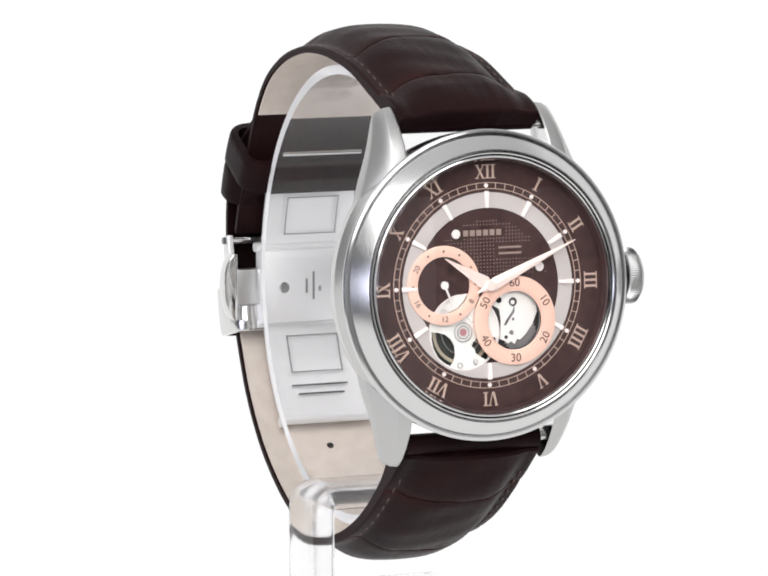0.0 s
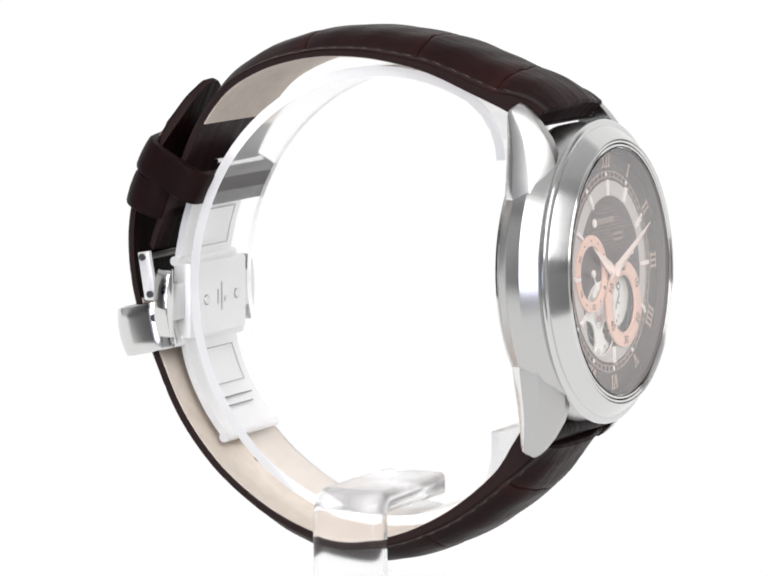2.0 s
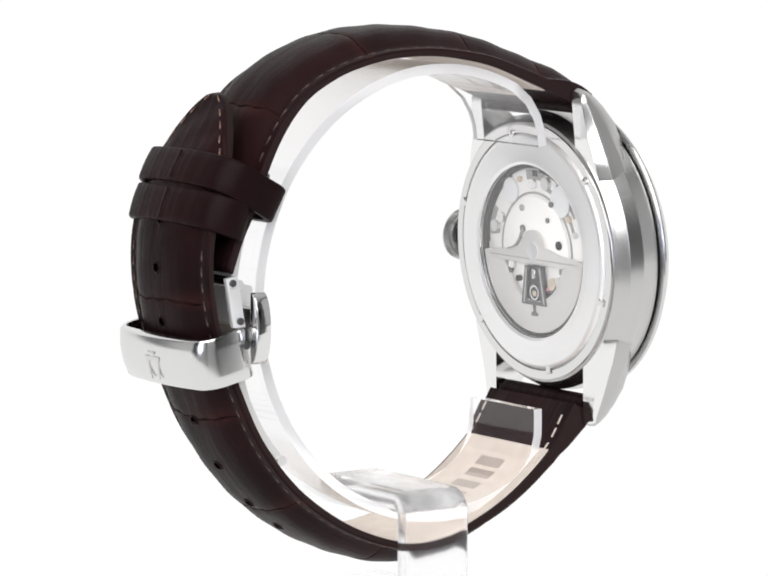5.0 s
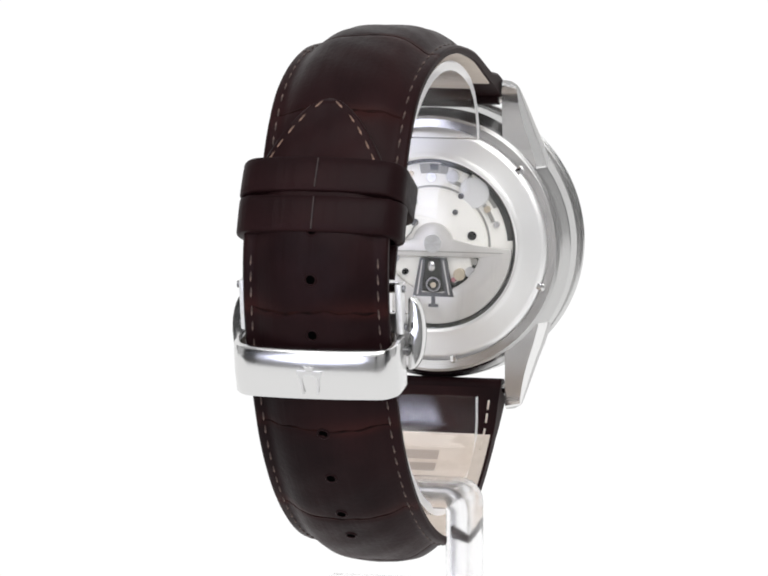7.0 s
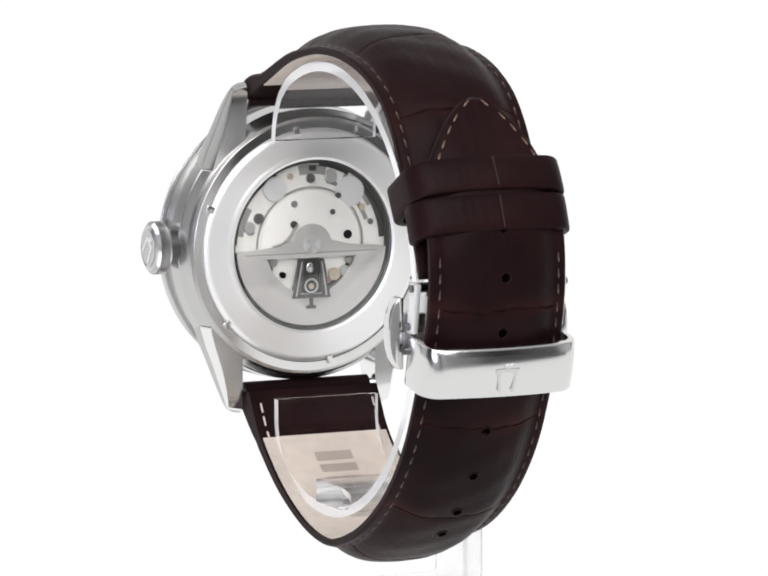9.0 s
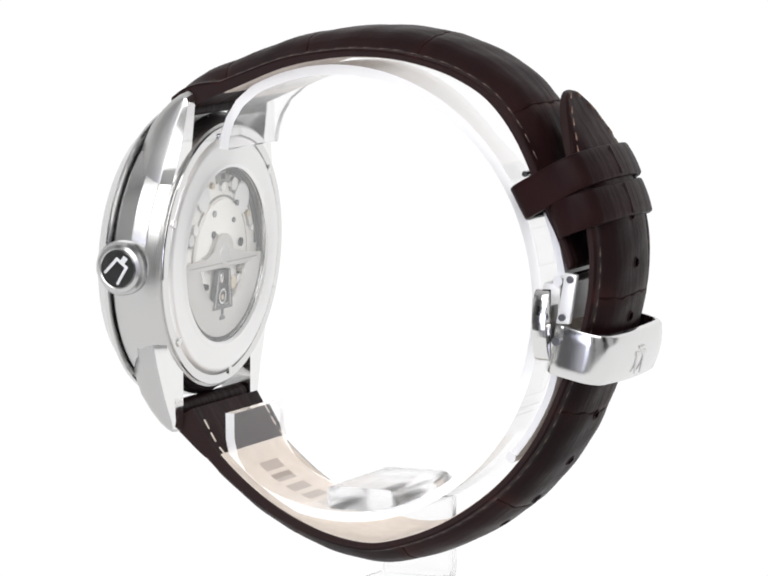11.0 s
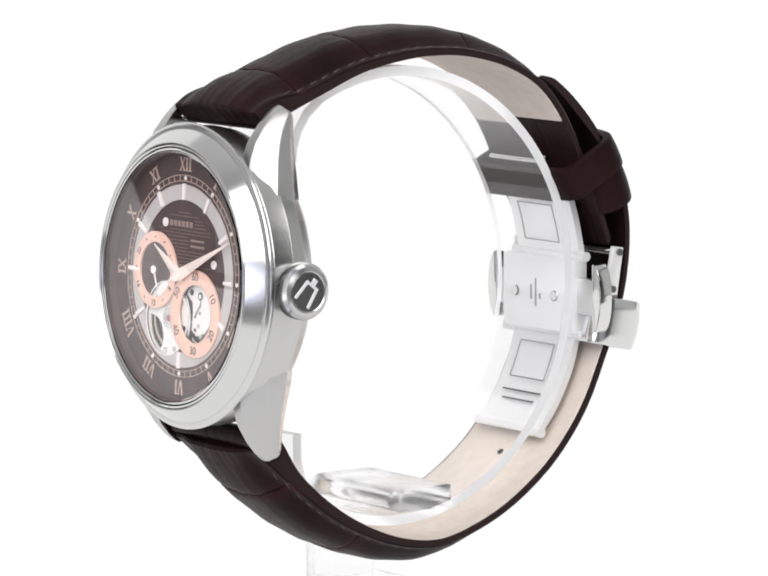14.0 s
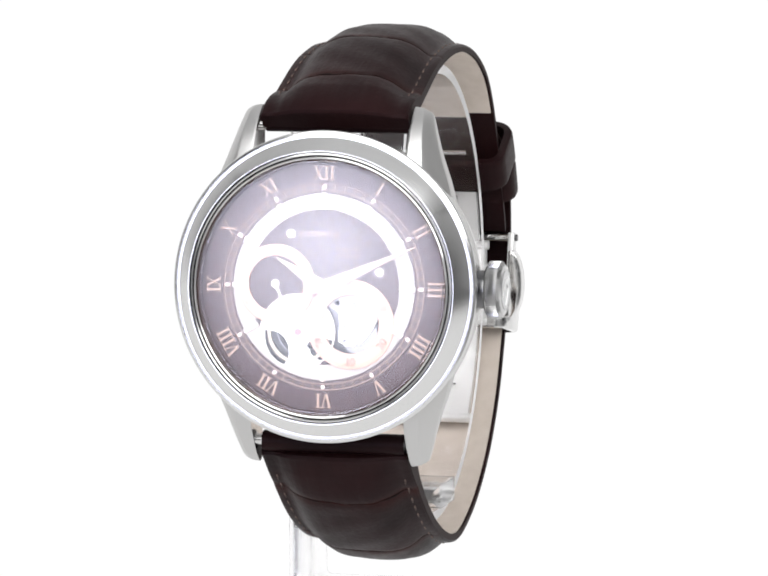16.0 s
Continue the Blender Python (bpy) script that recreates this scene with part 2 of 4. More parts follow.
def studio_lamp():
    """A round lamp beside the camera, brighter at its middle."""
    root = new("studio_lamp")
    tagged(root, "round white studio lamp on a stand", "lamp")
    m = bpy.data.materials.new("lamp_diffuser")
    m.use_nodes = True
    t = m.node_tree
    t.nodes.remove(t.nodes["Principled BSDF"])
    e = t.nodes.new("ShaderNodeEmission")
    co = t.nodes.new("ShaderNodeTexCoord")
    mp = t.nodes.new("ShaderNodeMapping")
    mp.inputs["Scale"].default_value = (1 / 0.115, 1 / 0.115, 1 / 0.115)
    g = t.nodes.new("ShaderNodeTexGradient")
    g.gradient_type = "SPHERICAL"
    r = t.nodes.new("ShaderNodeMapRange")
    r.inputs["To Min"].default_value, r.inputs["To Max"].default_value = 2.2, 11.0
    t.links.new(co.outputs["Object"], mp.inputs["Vector"])
    t.links.new(mp.outputs["Vector"], g.inputs["Vector"])
    t.links.new(g.outputs["Fac"], r.inputs["Value"])
    t.links.new(r.outputs["Result"], e.inputs["Strength"])
    e.inputs["Color"].default_value = (0.80, 0.82, 1.0, 1)
    t.links.new(e.outputs[0], t.nodes["Material Output"].inputs[0])
    at = look((-0.319, -0.601, 0.064), (-0.008, -0.033, 0.05))
    part("diffuser", disc(155, -4, 0, 64), m, root, m=at @ pose(0, 0, 0, 180, 0, 0))
    part("housing", lathe([(0, 40), (75, 40), (158, 6), (158, -1), (156, -1), (156, 5), (0, 5)], 64, False), BLACK, root, m=at)
    part("pole", disc(8, 0, 205, 16), BLACK, root, m=pose(-0.334, -0.629, -0.3))
    part("base", disc(90, 0, 8, 32), BLACK, root, m=pose(-0.334, -0.629, -0.3))
    return root


def turntable():
    root = new("turntable")
    tagged(root, "round white turntable under the clear stand", "turntable")
    # the platter is no lamp, its glow only keeps it white
    part("platter", lathe([(0, -8), (88, -8), (90, -6.5), (90, -1), (89, 0), (0, 0)], 128, False), GLOW, root, "white platter made to glow by itself")
    part("foot", lathe([(0, -14), (70, -14), (70, -8.2), (0, -8.2)], 96, False), WHITE, root)
    return root




# ---- the clear stand ----
def stand():
    root = new("display_stand")
    tagged(root, "clear acrylic watch stand with a round cuff and bent foot", "stand")
    # bent strip: bar in the cuff, upright leg, foot
    bm = bmesh.new()
    t = 3.3
    line = [(9.0, -27.4), (-9.7, -27.4)]
    line += [(-9.7 - 3.5 * math.sin(a), -30.9 + 3.5 * math.cos(a)) for a in np.linspace(0, math.pi / 2, 7)[1:]]
    line += [(-13.2, -41.0)]
    line += [(-13.2 + 4.0 * (1 - math.cos(a)), -41.5 - 4.0 * math.sin(a)) for a in np.linspace(0, math.pi / 2, 7)[1:]]
    line += [(9.0, -45.5)]
    inner = []
    for i, p in enumerate(line):
        a = np.array(line[max(0, i - 1)])
        b = np.array(line[min(len(line) - 1, i + 1)])
        d = (b - a) / np.linalg.norm(b - a)
        inner.append(tuple(np.array(p) + t * np.array([-d[1], d[0]])))
    rows = []
    for o, i_ in zip(line, inner):
        rows.append([bm.verts.new((q[0], y, q[1])) for q, y in ((o, -5.6), (o, 5.6), (i_, 5.6), (i_, -5.6))])
    for a, b in zip(rows, rows[1:]):
        for k in range(4):
            bm.faces.new((a[k], a[(k + 1) % 4], b[(k + 1) % 4], b[k]))
    bm.faces.new(rows[0][::-1])
    bm.faces.new(rows[-1])
    bmesh.ops.recalc_face_normals(bm, faces=bm.faces)
    long = [e for e in bm.edges if e.is_boundary is False and abs(e.verts[0].co.y - e.verts[1].co.y) < 1e-6 and len(e.link_faces) == 2 and e.calc_face_angle(0) > 1.2]
    bmesh.ops.bevel(bm, geom=long, offset=1.5, segments=5, affect="EDGES", profile=0.5)
    part("bent_leg", bm, LEGS, root, m=LIFT, shadow=False)
    # open cuff
    bm = bmesh.new()
    rows = []
    arc = np.linspace(radians(116), radians(-116), 200)
    line = [(-20.9, 19.6), (-20.7, 21.4), (-20.0, 23.6), (-18.6, 25.8)]
    line += [(-3.5 + 29.4 * math.cos(a), -0.2 + 31.0 * math.sin(a)) for a in arc]
    line += [(-18.4, -26.4), (-19.6, -24.4), (-20.2, -21.8), (-20.2, -18.2)]
    q = np.array(line)
    d = np.gradient(q, axis=0)
    d /= np.linalg.norm(d, axis=1)[:, None]
    for p, (ty, tz) in zip(q, d):
        rows.append([bm.verts.new((x, p[0] - off * tz, p[1] + off * ty)) for off, x in ((0, -8), (0, 8), (1.4, 8), (1.4, -8))])
    for a, b in zip(rows, rows[1:]):
        for k in range(4):
            bm.faces.new((a[k], a[(k + 1) % 4], b[(k + 1) % 4], b[k]))
    bm.faces.new(rows[0][::-1])
    bm.faces.new(rows[-1])
    bmesh.ops.recalc_face_normals(bm, faces=bm.faces)
    for f in bm.faces:
        if abs(f.normal.x) > 0.9:
            f.material_index = 1
    part("cuff", bm, [ACRYLIC, RIM], root, m=LIFT, shadow=False)
    return root


# ---- straps ----
def strap(name, root, inner, thick, half, creases, tip=0.0, stitch_from=2.0, stitch_to=None, label="", tip_stitch=False, turned=7.0, lined=None):
    """A padded leather strap over the inner line (y, z). thick and half: (arc share, mm) knots."""
    path, s = smooth_path(inner, 0.35)
    n, L = len(path), s[-1]
    tang = np.gradient(path, axis=0)
    tang /= np.linalg.norm(tang, axis=1)[:, None]
    norm = np.stack([tang[:, 1], -tang[:, 0]], 1)
    if np.dot(norm[n // 2], path[n // 2] - np.array([0, 0])) < 0:
        norm = -norm
    tm = np.interp(s / L, *zip(*thick))
    hw = np.interp(s / L, *zip(*half))
    hw0 = hw.copy()
    if tip:
        d = np.clip((L - s) / tip, 0, 1)
        hw = hw * np.clip(d ** 0.57, 0.03, 1)
    edge = np.minimum(1.25, tm) + np.maximum(0, tm - 4.0) * 0.9
    edge = edge + (tm - edge) * 0.7 * np.clip(1 - s / 7.0, 0, 1)
    qs = np.concatenate([[0, 0.012, 0.03], np.linspace(0.05, 0.25, 13), [0.28, 0.32, 0.37, 0.43, 0.5]])
    qs = np.concatenate([qs, 1 - qs[-2::-1]])
    bm = bmesh.new()

    def height(i, x):
        a = hw0[i] - abs(x)
        lift = 1 - math.exp(-max(0.0, a - 1.8) ** 1.3 / 3.0)
        h = edge[i] + (tm[i] - edge[i]) * lift
        dip = 0
        for c in creases:
            wob = 0.16 * math.sin(x * 0.5 + c * 1.7) + 0.08 * math.sin(x * 1.7 + c)
            dip += 0.11 * math.exp(-((s[i] - c - wob) / 0.42) ** 2)
        wrinkle = 0.035 * max(0.0, math.sin(x * 2.6 + 0.5 * math.sin(s[i] * 0.35))) * max(0.0, math.sin(s[i] * 0.19 + 0.8)) * lift
        puff = 0.05 * math.sin(s[i] * 1.1 + x * 0.6) * lift
        fade = min(1, 0.92 + s[i] / 4, 0.55 + (L - s[i]) / 1.2)
        return (h - dip * (0.35 + 0.65 * lift) + puff - wrinkle) * fade

    tint = bm.verts.layers.float.new("crease")
    top, low = [], []
    for i in range(n):
        xs = (qs * 2 - 1) * hw[i]
        up = []
        for j, x in enumerate(xs):
            rim = min(j, len(xs) - 1 - j)
            h = height(i, x) - (0.4 if rim == 0 else 0.1 if rim == 1 else 0)
            lean = 0.05 * h * max(0.0, 1 - s[i] / 5.0)
            up.append(bm.verts.new((x, *(path[i] + norm[i] * h - tang[i] * lean))))
            for c in creases:
                off = s[i] - c - 0.16 * math.sin(x * 0.5 + c * 1.7)
                up[-1][tint] += math.exp(-(off / (1.5 if off > 0 else 0.7)) ** 2) * (0.55 + 0.45 * math.sin(x * 0.33 + c * 2.3))
        top.append(up)
        sole = 0.14
        low.append([bm.verts.new((xs[0], *(path[i] + norm[i] * sole))), bm.verts.new((xs[-1], *(path[i] + norm[i] * sole)))])
    for i in range(n - 1):
        sm = (s[i] + s[i + 1]) / 2
        for j in range(len(qs) - 1):
            bm.faces.new((top[i][j], top[i][j + 1], top[i + 1][j + 1], top[i + 1][j]))
        a, b = low[i], low[i + 1]
        for k, j in ((0, 0), (1, -1)):
            f = bm.faces.new((top[i][j], top[i + 1][j], b[k], a[k]))
            f.material_index = 1
        bm.faces.new((a[0], b[0], b[1], a[1]))
    for i in (0, n - 1):
        bm.faces.new(top[i] + [low[i][1], low[i][0]])
    bmesh.ops.recalc_face_normals(bm, faces=bm.faces)
    body = part(name, bm, [LEATHER, EDGE], root, label, m=LIFT)
    # lining
    bm = bmesh.new()
    rows = []
    for i in range(int(np.searchsorted(s, turned)), int(np.searchsorted(s, lined)) if lined else n):
        w = max(0.1, hw[i] - 0.4)
        lo, hi = path[i], path[i] + norm[i] * 0.16
        rows.append([bm.verts.new((x, *q)) for x, q in ((-w, hi), (-w + 0.1, lo), (w - 0.1, lo), (w, hi))])
    for a, b in zip(rows, rows[1:]):
        for k in range(4):
            bm.faces.new((a[k], a[(k + 1) % 4], b[(k + 1) % 4], b[k]))
    bm.faces.new(rows[0])
    bm.faces.new(rows[-1])
    bmesh.ops.recalc_face_normals(bm, faces=bm.faces)
    part("lining", bm, LINING, body, "tan leather lining")
    # reddish crease lines between the scales
    for c in creases:
        bm = bmesh.new()
        k = int(np.searchsorted(s, c))
        lines = []
        for x in np.linspace(-hw[k] + 0.6, hw[k] - 0.6, 60):
            at = c + 0.16 * math.sin(x * 0.5 + c * 1.7) + 0.08 * math.sin(x * 1.7 + c)
            half_w = 0.2 * (0.35 + 0.65 * abs(math.sin(x * 0.9 + c))) * min(1, (hw[k] - 0.5 - abs(x)) / 2)
            pair = []
            for off in (-half_w, half_w):
                q = np.array([np.interp(at + off, s, path[:, 0]), np.interp(at + off, s, path[:, 1])])
                i = min(n - 1, int(np.searchsorted(s, at + off)))
                pair.append(bm.verts.new((x, *(q + norm[i] * (height(i, x) + 0.035)))))
                pair.append(bm.verts.new((x, *(q + norm[i] * (height(i, x) - 0.15)))))
            lines.append(pair)
        for a, b in zip(lines, lines[1:]):
            bm.faces.new((a[0], a[2], b[2], b[0]))
            bm.faces.new((a[1], a[0], b[0], b[1]))
            bm.faces.new((a[2], a[3], b[3], b[2]))
        part("crease", bm, CREASE, body)
    # stitches along both edges
    stitch = None
    at = stitch_from
    stop = stitch_to or L - 2
    while at < stop:
        i = int(np.searchsorted(s, at))
        for side in (-1, 1):
            x = side * (hw[i] - 1.25)
            p = path[i] + norm[i] * (height(i, side * (hw0[i] - 1.25)) + 0.03)
            fw = Vector((-side * 0.06, tang[i][0], tang[i][1])).normalized()
            up = Vector((0, norm[i][0], norm[i][1]))
            si = fw.cross(up)
            up = si.cross(fw)
            m = Matrix((si, fw, up)).transposed().to_4x4()
            m.translation = Vector((x, *p)) * MM
            if stitch is None:
                bm = bmesh.new()
                bmesh.ops.create_uvsphere(bm, u_segments=6, v_segments=4, radius=1.0)
                bmesh.ops.scale(bm, vec=(0.15, 0.78, 0.12), verts=bm.verts)
                one = part("stitch", bm, THREAD, body, m=m)
                stitch = one.data
            else:
                place("stitch", stitch, body, m=m)
        at += 2.25
    if tip_stitch:
        pale = stitch.copy()
        pale.materials.clear()
        pale.materials.append(TAN)
        for side in (-1, 1):
            for d in np.arange(1.4, tip + 1.5, 1.9):
                i = int(np.searchsorted(s, L - d))
                j = max(0, i - 4)
                x = side * max(0.15, hw[i] - 1.0)
                x2 = side * max(0.15, hw[j] - 1.0)
                fw = Vector((x - x2, *(path[i] - path[j]))).normalized()
                up = Vector((0, norm[i][0], norm[i][1]))
                si = fw.cross(up).normalized()
                up = si.cross(fw)
                m = Matrix((si, fw, up)).transposed().to_4x4()
                m.translation = Vector((x, *(path[i] + norm[i] * (height(i, x) + 0.03)))) * MM
                place("stitch", pale, body, "tan stitch", m=m)
    return body, path, s, norm, tang, height


UPPER = [(-26.6, 24.4), (-24.6, 26.0), (-17.8, 28.9), (-11, 31.6), (-4.2, 33.0), (0.6, 33.4), (6, 33.2), (11.5, 32.1), (15.6, 30.6),
         (19.7, 28.2), (23.1, 24.4), (25.8, 19.6), (28.6, 12.8), (30.3, 9.6), (32.0, 5.0)]
LOWER = [(-25.6, -17.4), (-24.2, -19.6), (-21.4, -23.8), (-14.6, -29.4), (-7, -33.2), (0, -34.8), (5.4, -34.3), (13, -31.4), (19.9, -26.8),
         (24.6, -22.0), (28.1, -16.9), (30.8, -11), (32.9, -6.0), (34.4, -1), (35.1, 4), (35.0, 9), (33.8, 14), (31.6, 19), (29.2, 24), (27.2, 28.8)]


def tube(w, depth, axial, wall, corner, bulge=0.0, bow=0.0):
    """A flat rounded sleeve: x across, y depth (0 outer to depth inner), z along."""
    bm = bmesh.new()

    def outline(inset, z):
        pts = []
        r = max(0.3, corner - inset)
        hx, y0, y1 = w - inset, inset, depth - inset
        for cx, cy, a0 in ((hx - r, y0 + r, -90), (hx - r, y1 - r, 0), (-hx + r, y1 - r, 90), (-hx + r, y0 + r, 180)):
            for a in np.linspace(a0, a0 + 90, 7):
                pts.append((cx + r * math.cos(radians(a)), cy + r * math.sin(radians(a))))
        for k in range(1, 10):
            pts.append((-(hx - r) + 2 * (hx - r) * k / 10, y0))
        return [(x, y - (bulge * (1 - (x / w) ** 2) + bow * (1 - (2 * z / axial) ** 2)) * max(0, 1 - y / depth) ** 2) for x, y in pts]

    zs = [(-axial / 2, 0.3), (-axial / 2 + 0.1, 0.1), (-axial / 2 + 0.35, 0)] + [(axial * k / 8, 0) for k in (-2, -1, 0, 1, 2)]
    zs += [(axial / 2 - 0.35, 0), (axial / 2 - 0.1, 0.1), (axial / 2, 0.3)]
    loops = []
    for z, ins in zs:
        loops.append([bm.verts.new((x, y, z)) for x, y in outline(ins, z)])
    for z in (axial / 2, -axial / 2):
        loops.append([bm.verts.new((x, y, z)) for x, y in outline(wall, z)])
    k = len(loops)
    for i in range(k):
        a, b = loops[i], loops[(i + 1) % k]
        for j in range(len(a)):
            bm.faces.new((a[j], a[(j + 1) % len(a)], b[(j + 1) % len(a)], b[j]))
    bmesh.ops.recalc_face_normals(bm, faces=bm.faces)
    return bm


def frame_at(outer_top, outer_low):
    """The pose of a sleeve from the two ends of its outer face (y, z), depth pointing inwards."""
    a, b = np.array(outer_top), np.array(outer_low)
    up = (a - b) / np.linalg.norm(a - b)
    inn = np.array([-up[1], up[0]])
    if inn[0] > 0:
        inn = -inn
    m = Matrix(((1, 0, 0), (0, inn[0], up[0]), (0, inn[1], up[1]))).to_4x4()
    if m.determinant() < 0:
        m = m @ Matrix.Diagonal((-1, 1, 1, 1))
    c = (a + b) / 2
    m.translation = Vector((0, c[0], c[1])) * MM
    return LIFT @ m


def ribbon(pts, w, t, bevel=0.0):
    """A metal strip of half width w along (y, z) points, t thick."""
    path, s = smooth_path(pts, 0.8)
    tang = np.gradient(path, axis=0)
    tang /= np.linalg.norm(tang, axis=1)[:, None]
    norm = np.stack([tang[:, 1], -tang[:, 0]], 1)
    bm = bmesh.new()
    rows = []
    for p, q in zip(path, norm):
        a, b = p - q * t / 2, p + q * t / 2
        rows.append([bm.verts.new(v) for v in ((-w, *a), (w, *a), (w, *b), (-w, *b))])
    for a, b in zip(rows, rows[1:]):
        for k in range(4):
            bm.faces.new((a[k], a[(k + 1) % 4], b[(k + 1) % 4], b[k]))
    bm.faces.new(rows[0])
    bm.faces.new(rows[-1])
    bmesh.ops.recalc_face_normals(bm, faces=bm.faces)
    return bm


def rod(x0, x1, y, z, r, seg=20):
    """A round pin along x."""
    return moved(lathe([(0, x0), (r, x0), (r, x1), (0, x1)], seg, False), Matrix(((0, 0, 1, 0), (1, 0, 0, y), (0, 1, 0, z), (0, 0, 0, 1))))


def straps(root):
    strap("upper_strap", root, UPPER, [(0, 4.4), (0.05, 4.8), (0.14, 4.6), (0.3, 4.15), (0.5, 3.9), (0.72, 3.2), (0.82, 2.2), (1, 1.6)], [(0, 10.35), (0.2, 10.3), (1, 10.1)],
          [7.0, 20.0, 37.0, 53.0], stitch_from=5, stitch_to=60, lined=56.0, label="dark brown crocodile-embossed leather strap")
    body, path, s, norm, tang, height = strap(
        "lower_strap", root, LOWER, [(0, 5.4), (0.03, 5.4), (0.09, 4.8), (0.18, 4.4), (0.33, 4.0), (0.55, 3.6), (0.7, 3.2), (0.9, 2.9), (1, 1.2)], [(0, 10.35), (0.3, 10.25), (1, 10.1)],
        [7.5, 22.0, 38.0, 54.0, 69.7, 86.5], tip=13.0, stitch_from=5, stitch_to=95, lined=83.0, label="dark brown leather strap with punched holes and pointed tip", tip_stitch=True, turned=7.4)
    hole = None
    for z in (12.2, 5.6, -2.0, -9.0, -16.2, -22.6, -28.2, -31.9):
        i = min((k for k in range(len(path)) if path[k][0] > 5 and s[k] < s[-1] - 12), key=lambda k: abs((path[k] + norm[k] * 3)[1] - z))
        m = Matrix(((1, 0, 0), (0, tang[i][0], norm[i][0]), (0, tang[i][1], norm[i][1]))).to_4x4()
        if m.determinant() < 0:
            m = m @ Matrix.Diagonal((-1, 1, 1, 1))
        m.translation = Vector((0, *(path[i] + norm[i] * height(i, 0)))) * MM
        if hole is None:
            rim = lathe([(0.62, -0.3), (0.62, 0.1), (0.7, 0.16), (0.82, 0.12), (0.95, -0.05), (0.95, -0.3)], 20)
            # the strap is uncut: a black disc stands for the hole's depth
            well = disc(0.63, -0.5, 0.03, 20)
            for f in well.faces:
                f.material_index = 1
            hole = part("hole", joined(rim, well), [LEATHER, PIT], body, m=m).data
        else:
            place("hole", hole, body, m=m)
        if z == -28.2:
            m = m.copy()
            m.translation = Vector((0, *path[i])) * MM
            place("hole", hole, body, m=m @ Matrix.Diagonal((0.6, 0.6, -1, 1)))
    # the words inside the lower strap, as bars
    for d in np.arange(11.6, 26.0, 2.75):
        i = int(np.searchsorted(s, d))
        m = Matrix(((1, 0, 0), (0, tang[i][0], norm[i][0]), (0, tang[i][1], norm[i][1]))).to_4x4()
        if m.determinant() < 0:
            m = m @ Matrix.Diagonal((-1, 1, 1, 1))
        m.translation = Vector((0, *path[i])) * MM
        part("printed_mark", box(-2.9, 2.9, -0.85, 0.85, -0.06, 0.02), PRINT, body, m=m)
    for d in (2.6, 4.9, 7.2, 9.5):
        i = int(np.searchsorted(s, d))
        for x in (-8.9, 8.9):
            m = Matrix(((1, 0, 0), (0, tang[i][0], norm[i][0]), (0, tang[i][1], norm[i][1]))).to_4x4()
            m.translation = Vector((x, *(path[i] + norm[i] * (0.1 if d < 7.4 else -0.02)))) * MM
            part("stitch", box(-0.14, 0.14, -0.75, 0.75, -0.1, 0.1, 0.06), LINING, body, m=m)
    la = part("keeper_loop", tube(11.55, 10.7, 5.0, 1.2, 2.8, 1.45, 0.2), LEATHER, root, "brown leather keeper loop", m=frame_at((33.3, 21.5), (35.7, 17.2)) @ pose(0, 0.95 * MM, 0))
    lb = part("keeper_loop", tube(11.6, 6.5, 5.1, 1.2, 2.8, 1.45, 0.2), LEATHER, root, "brown leather keeper loop", m=frame_at((35.6, 16.6), (37.4, 11.8)) @ pose(0, 0.95 * MM, 0))
    part("crease", box(-0.09, 0.09, -1.76, 0.5, -2.1, 2.1), SEAM, la)
    part("crease", box(-0.09, 0.09, -1.76, 0.5, -2.2, 2.2), SEAM, lb)


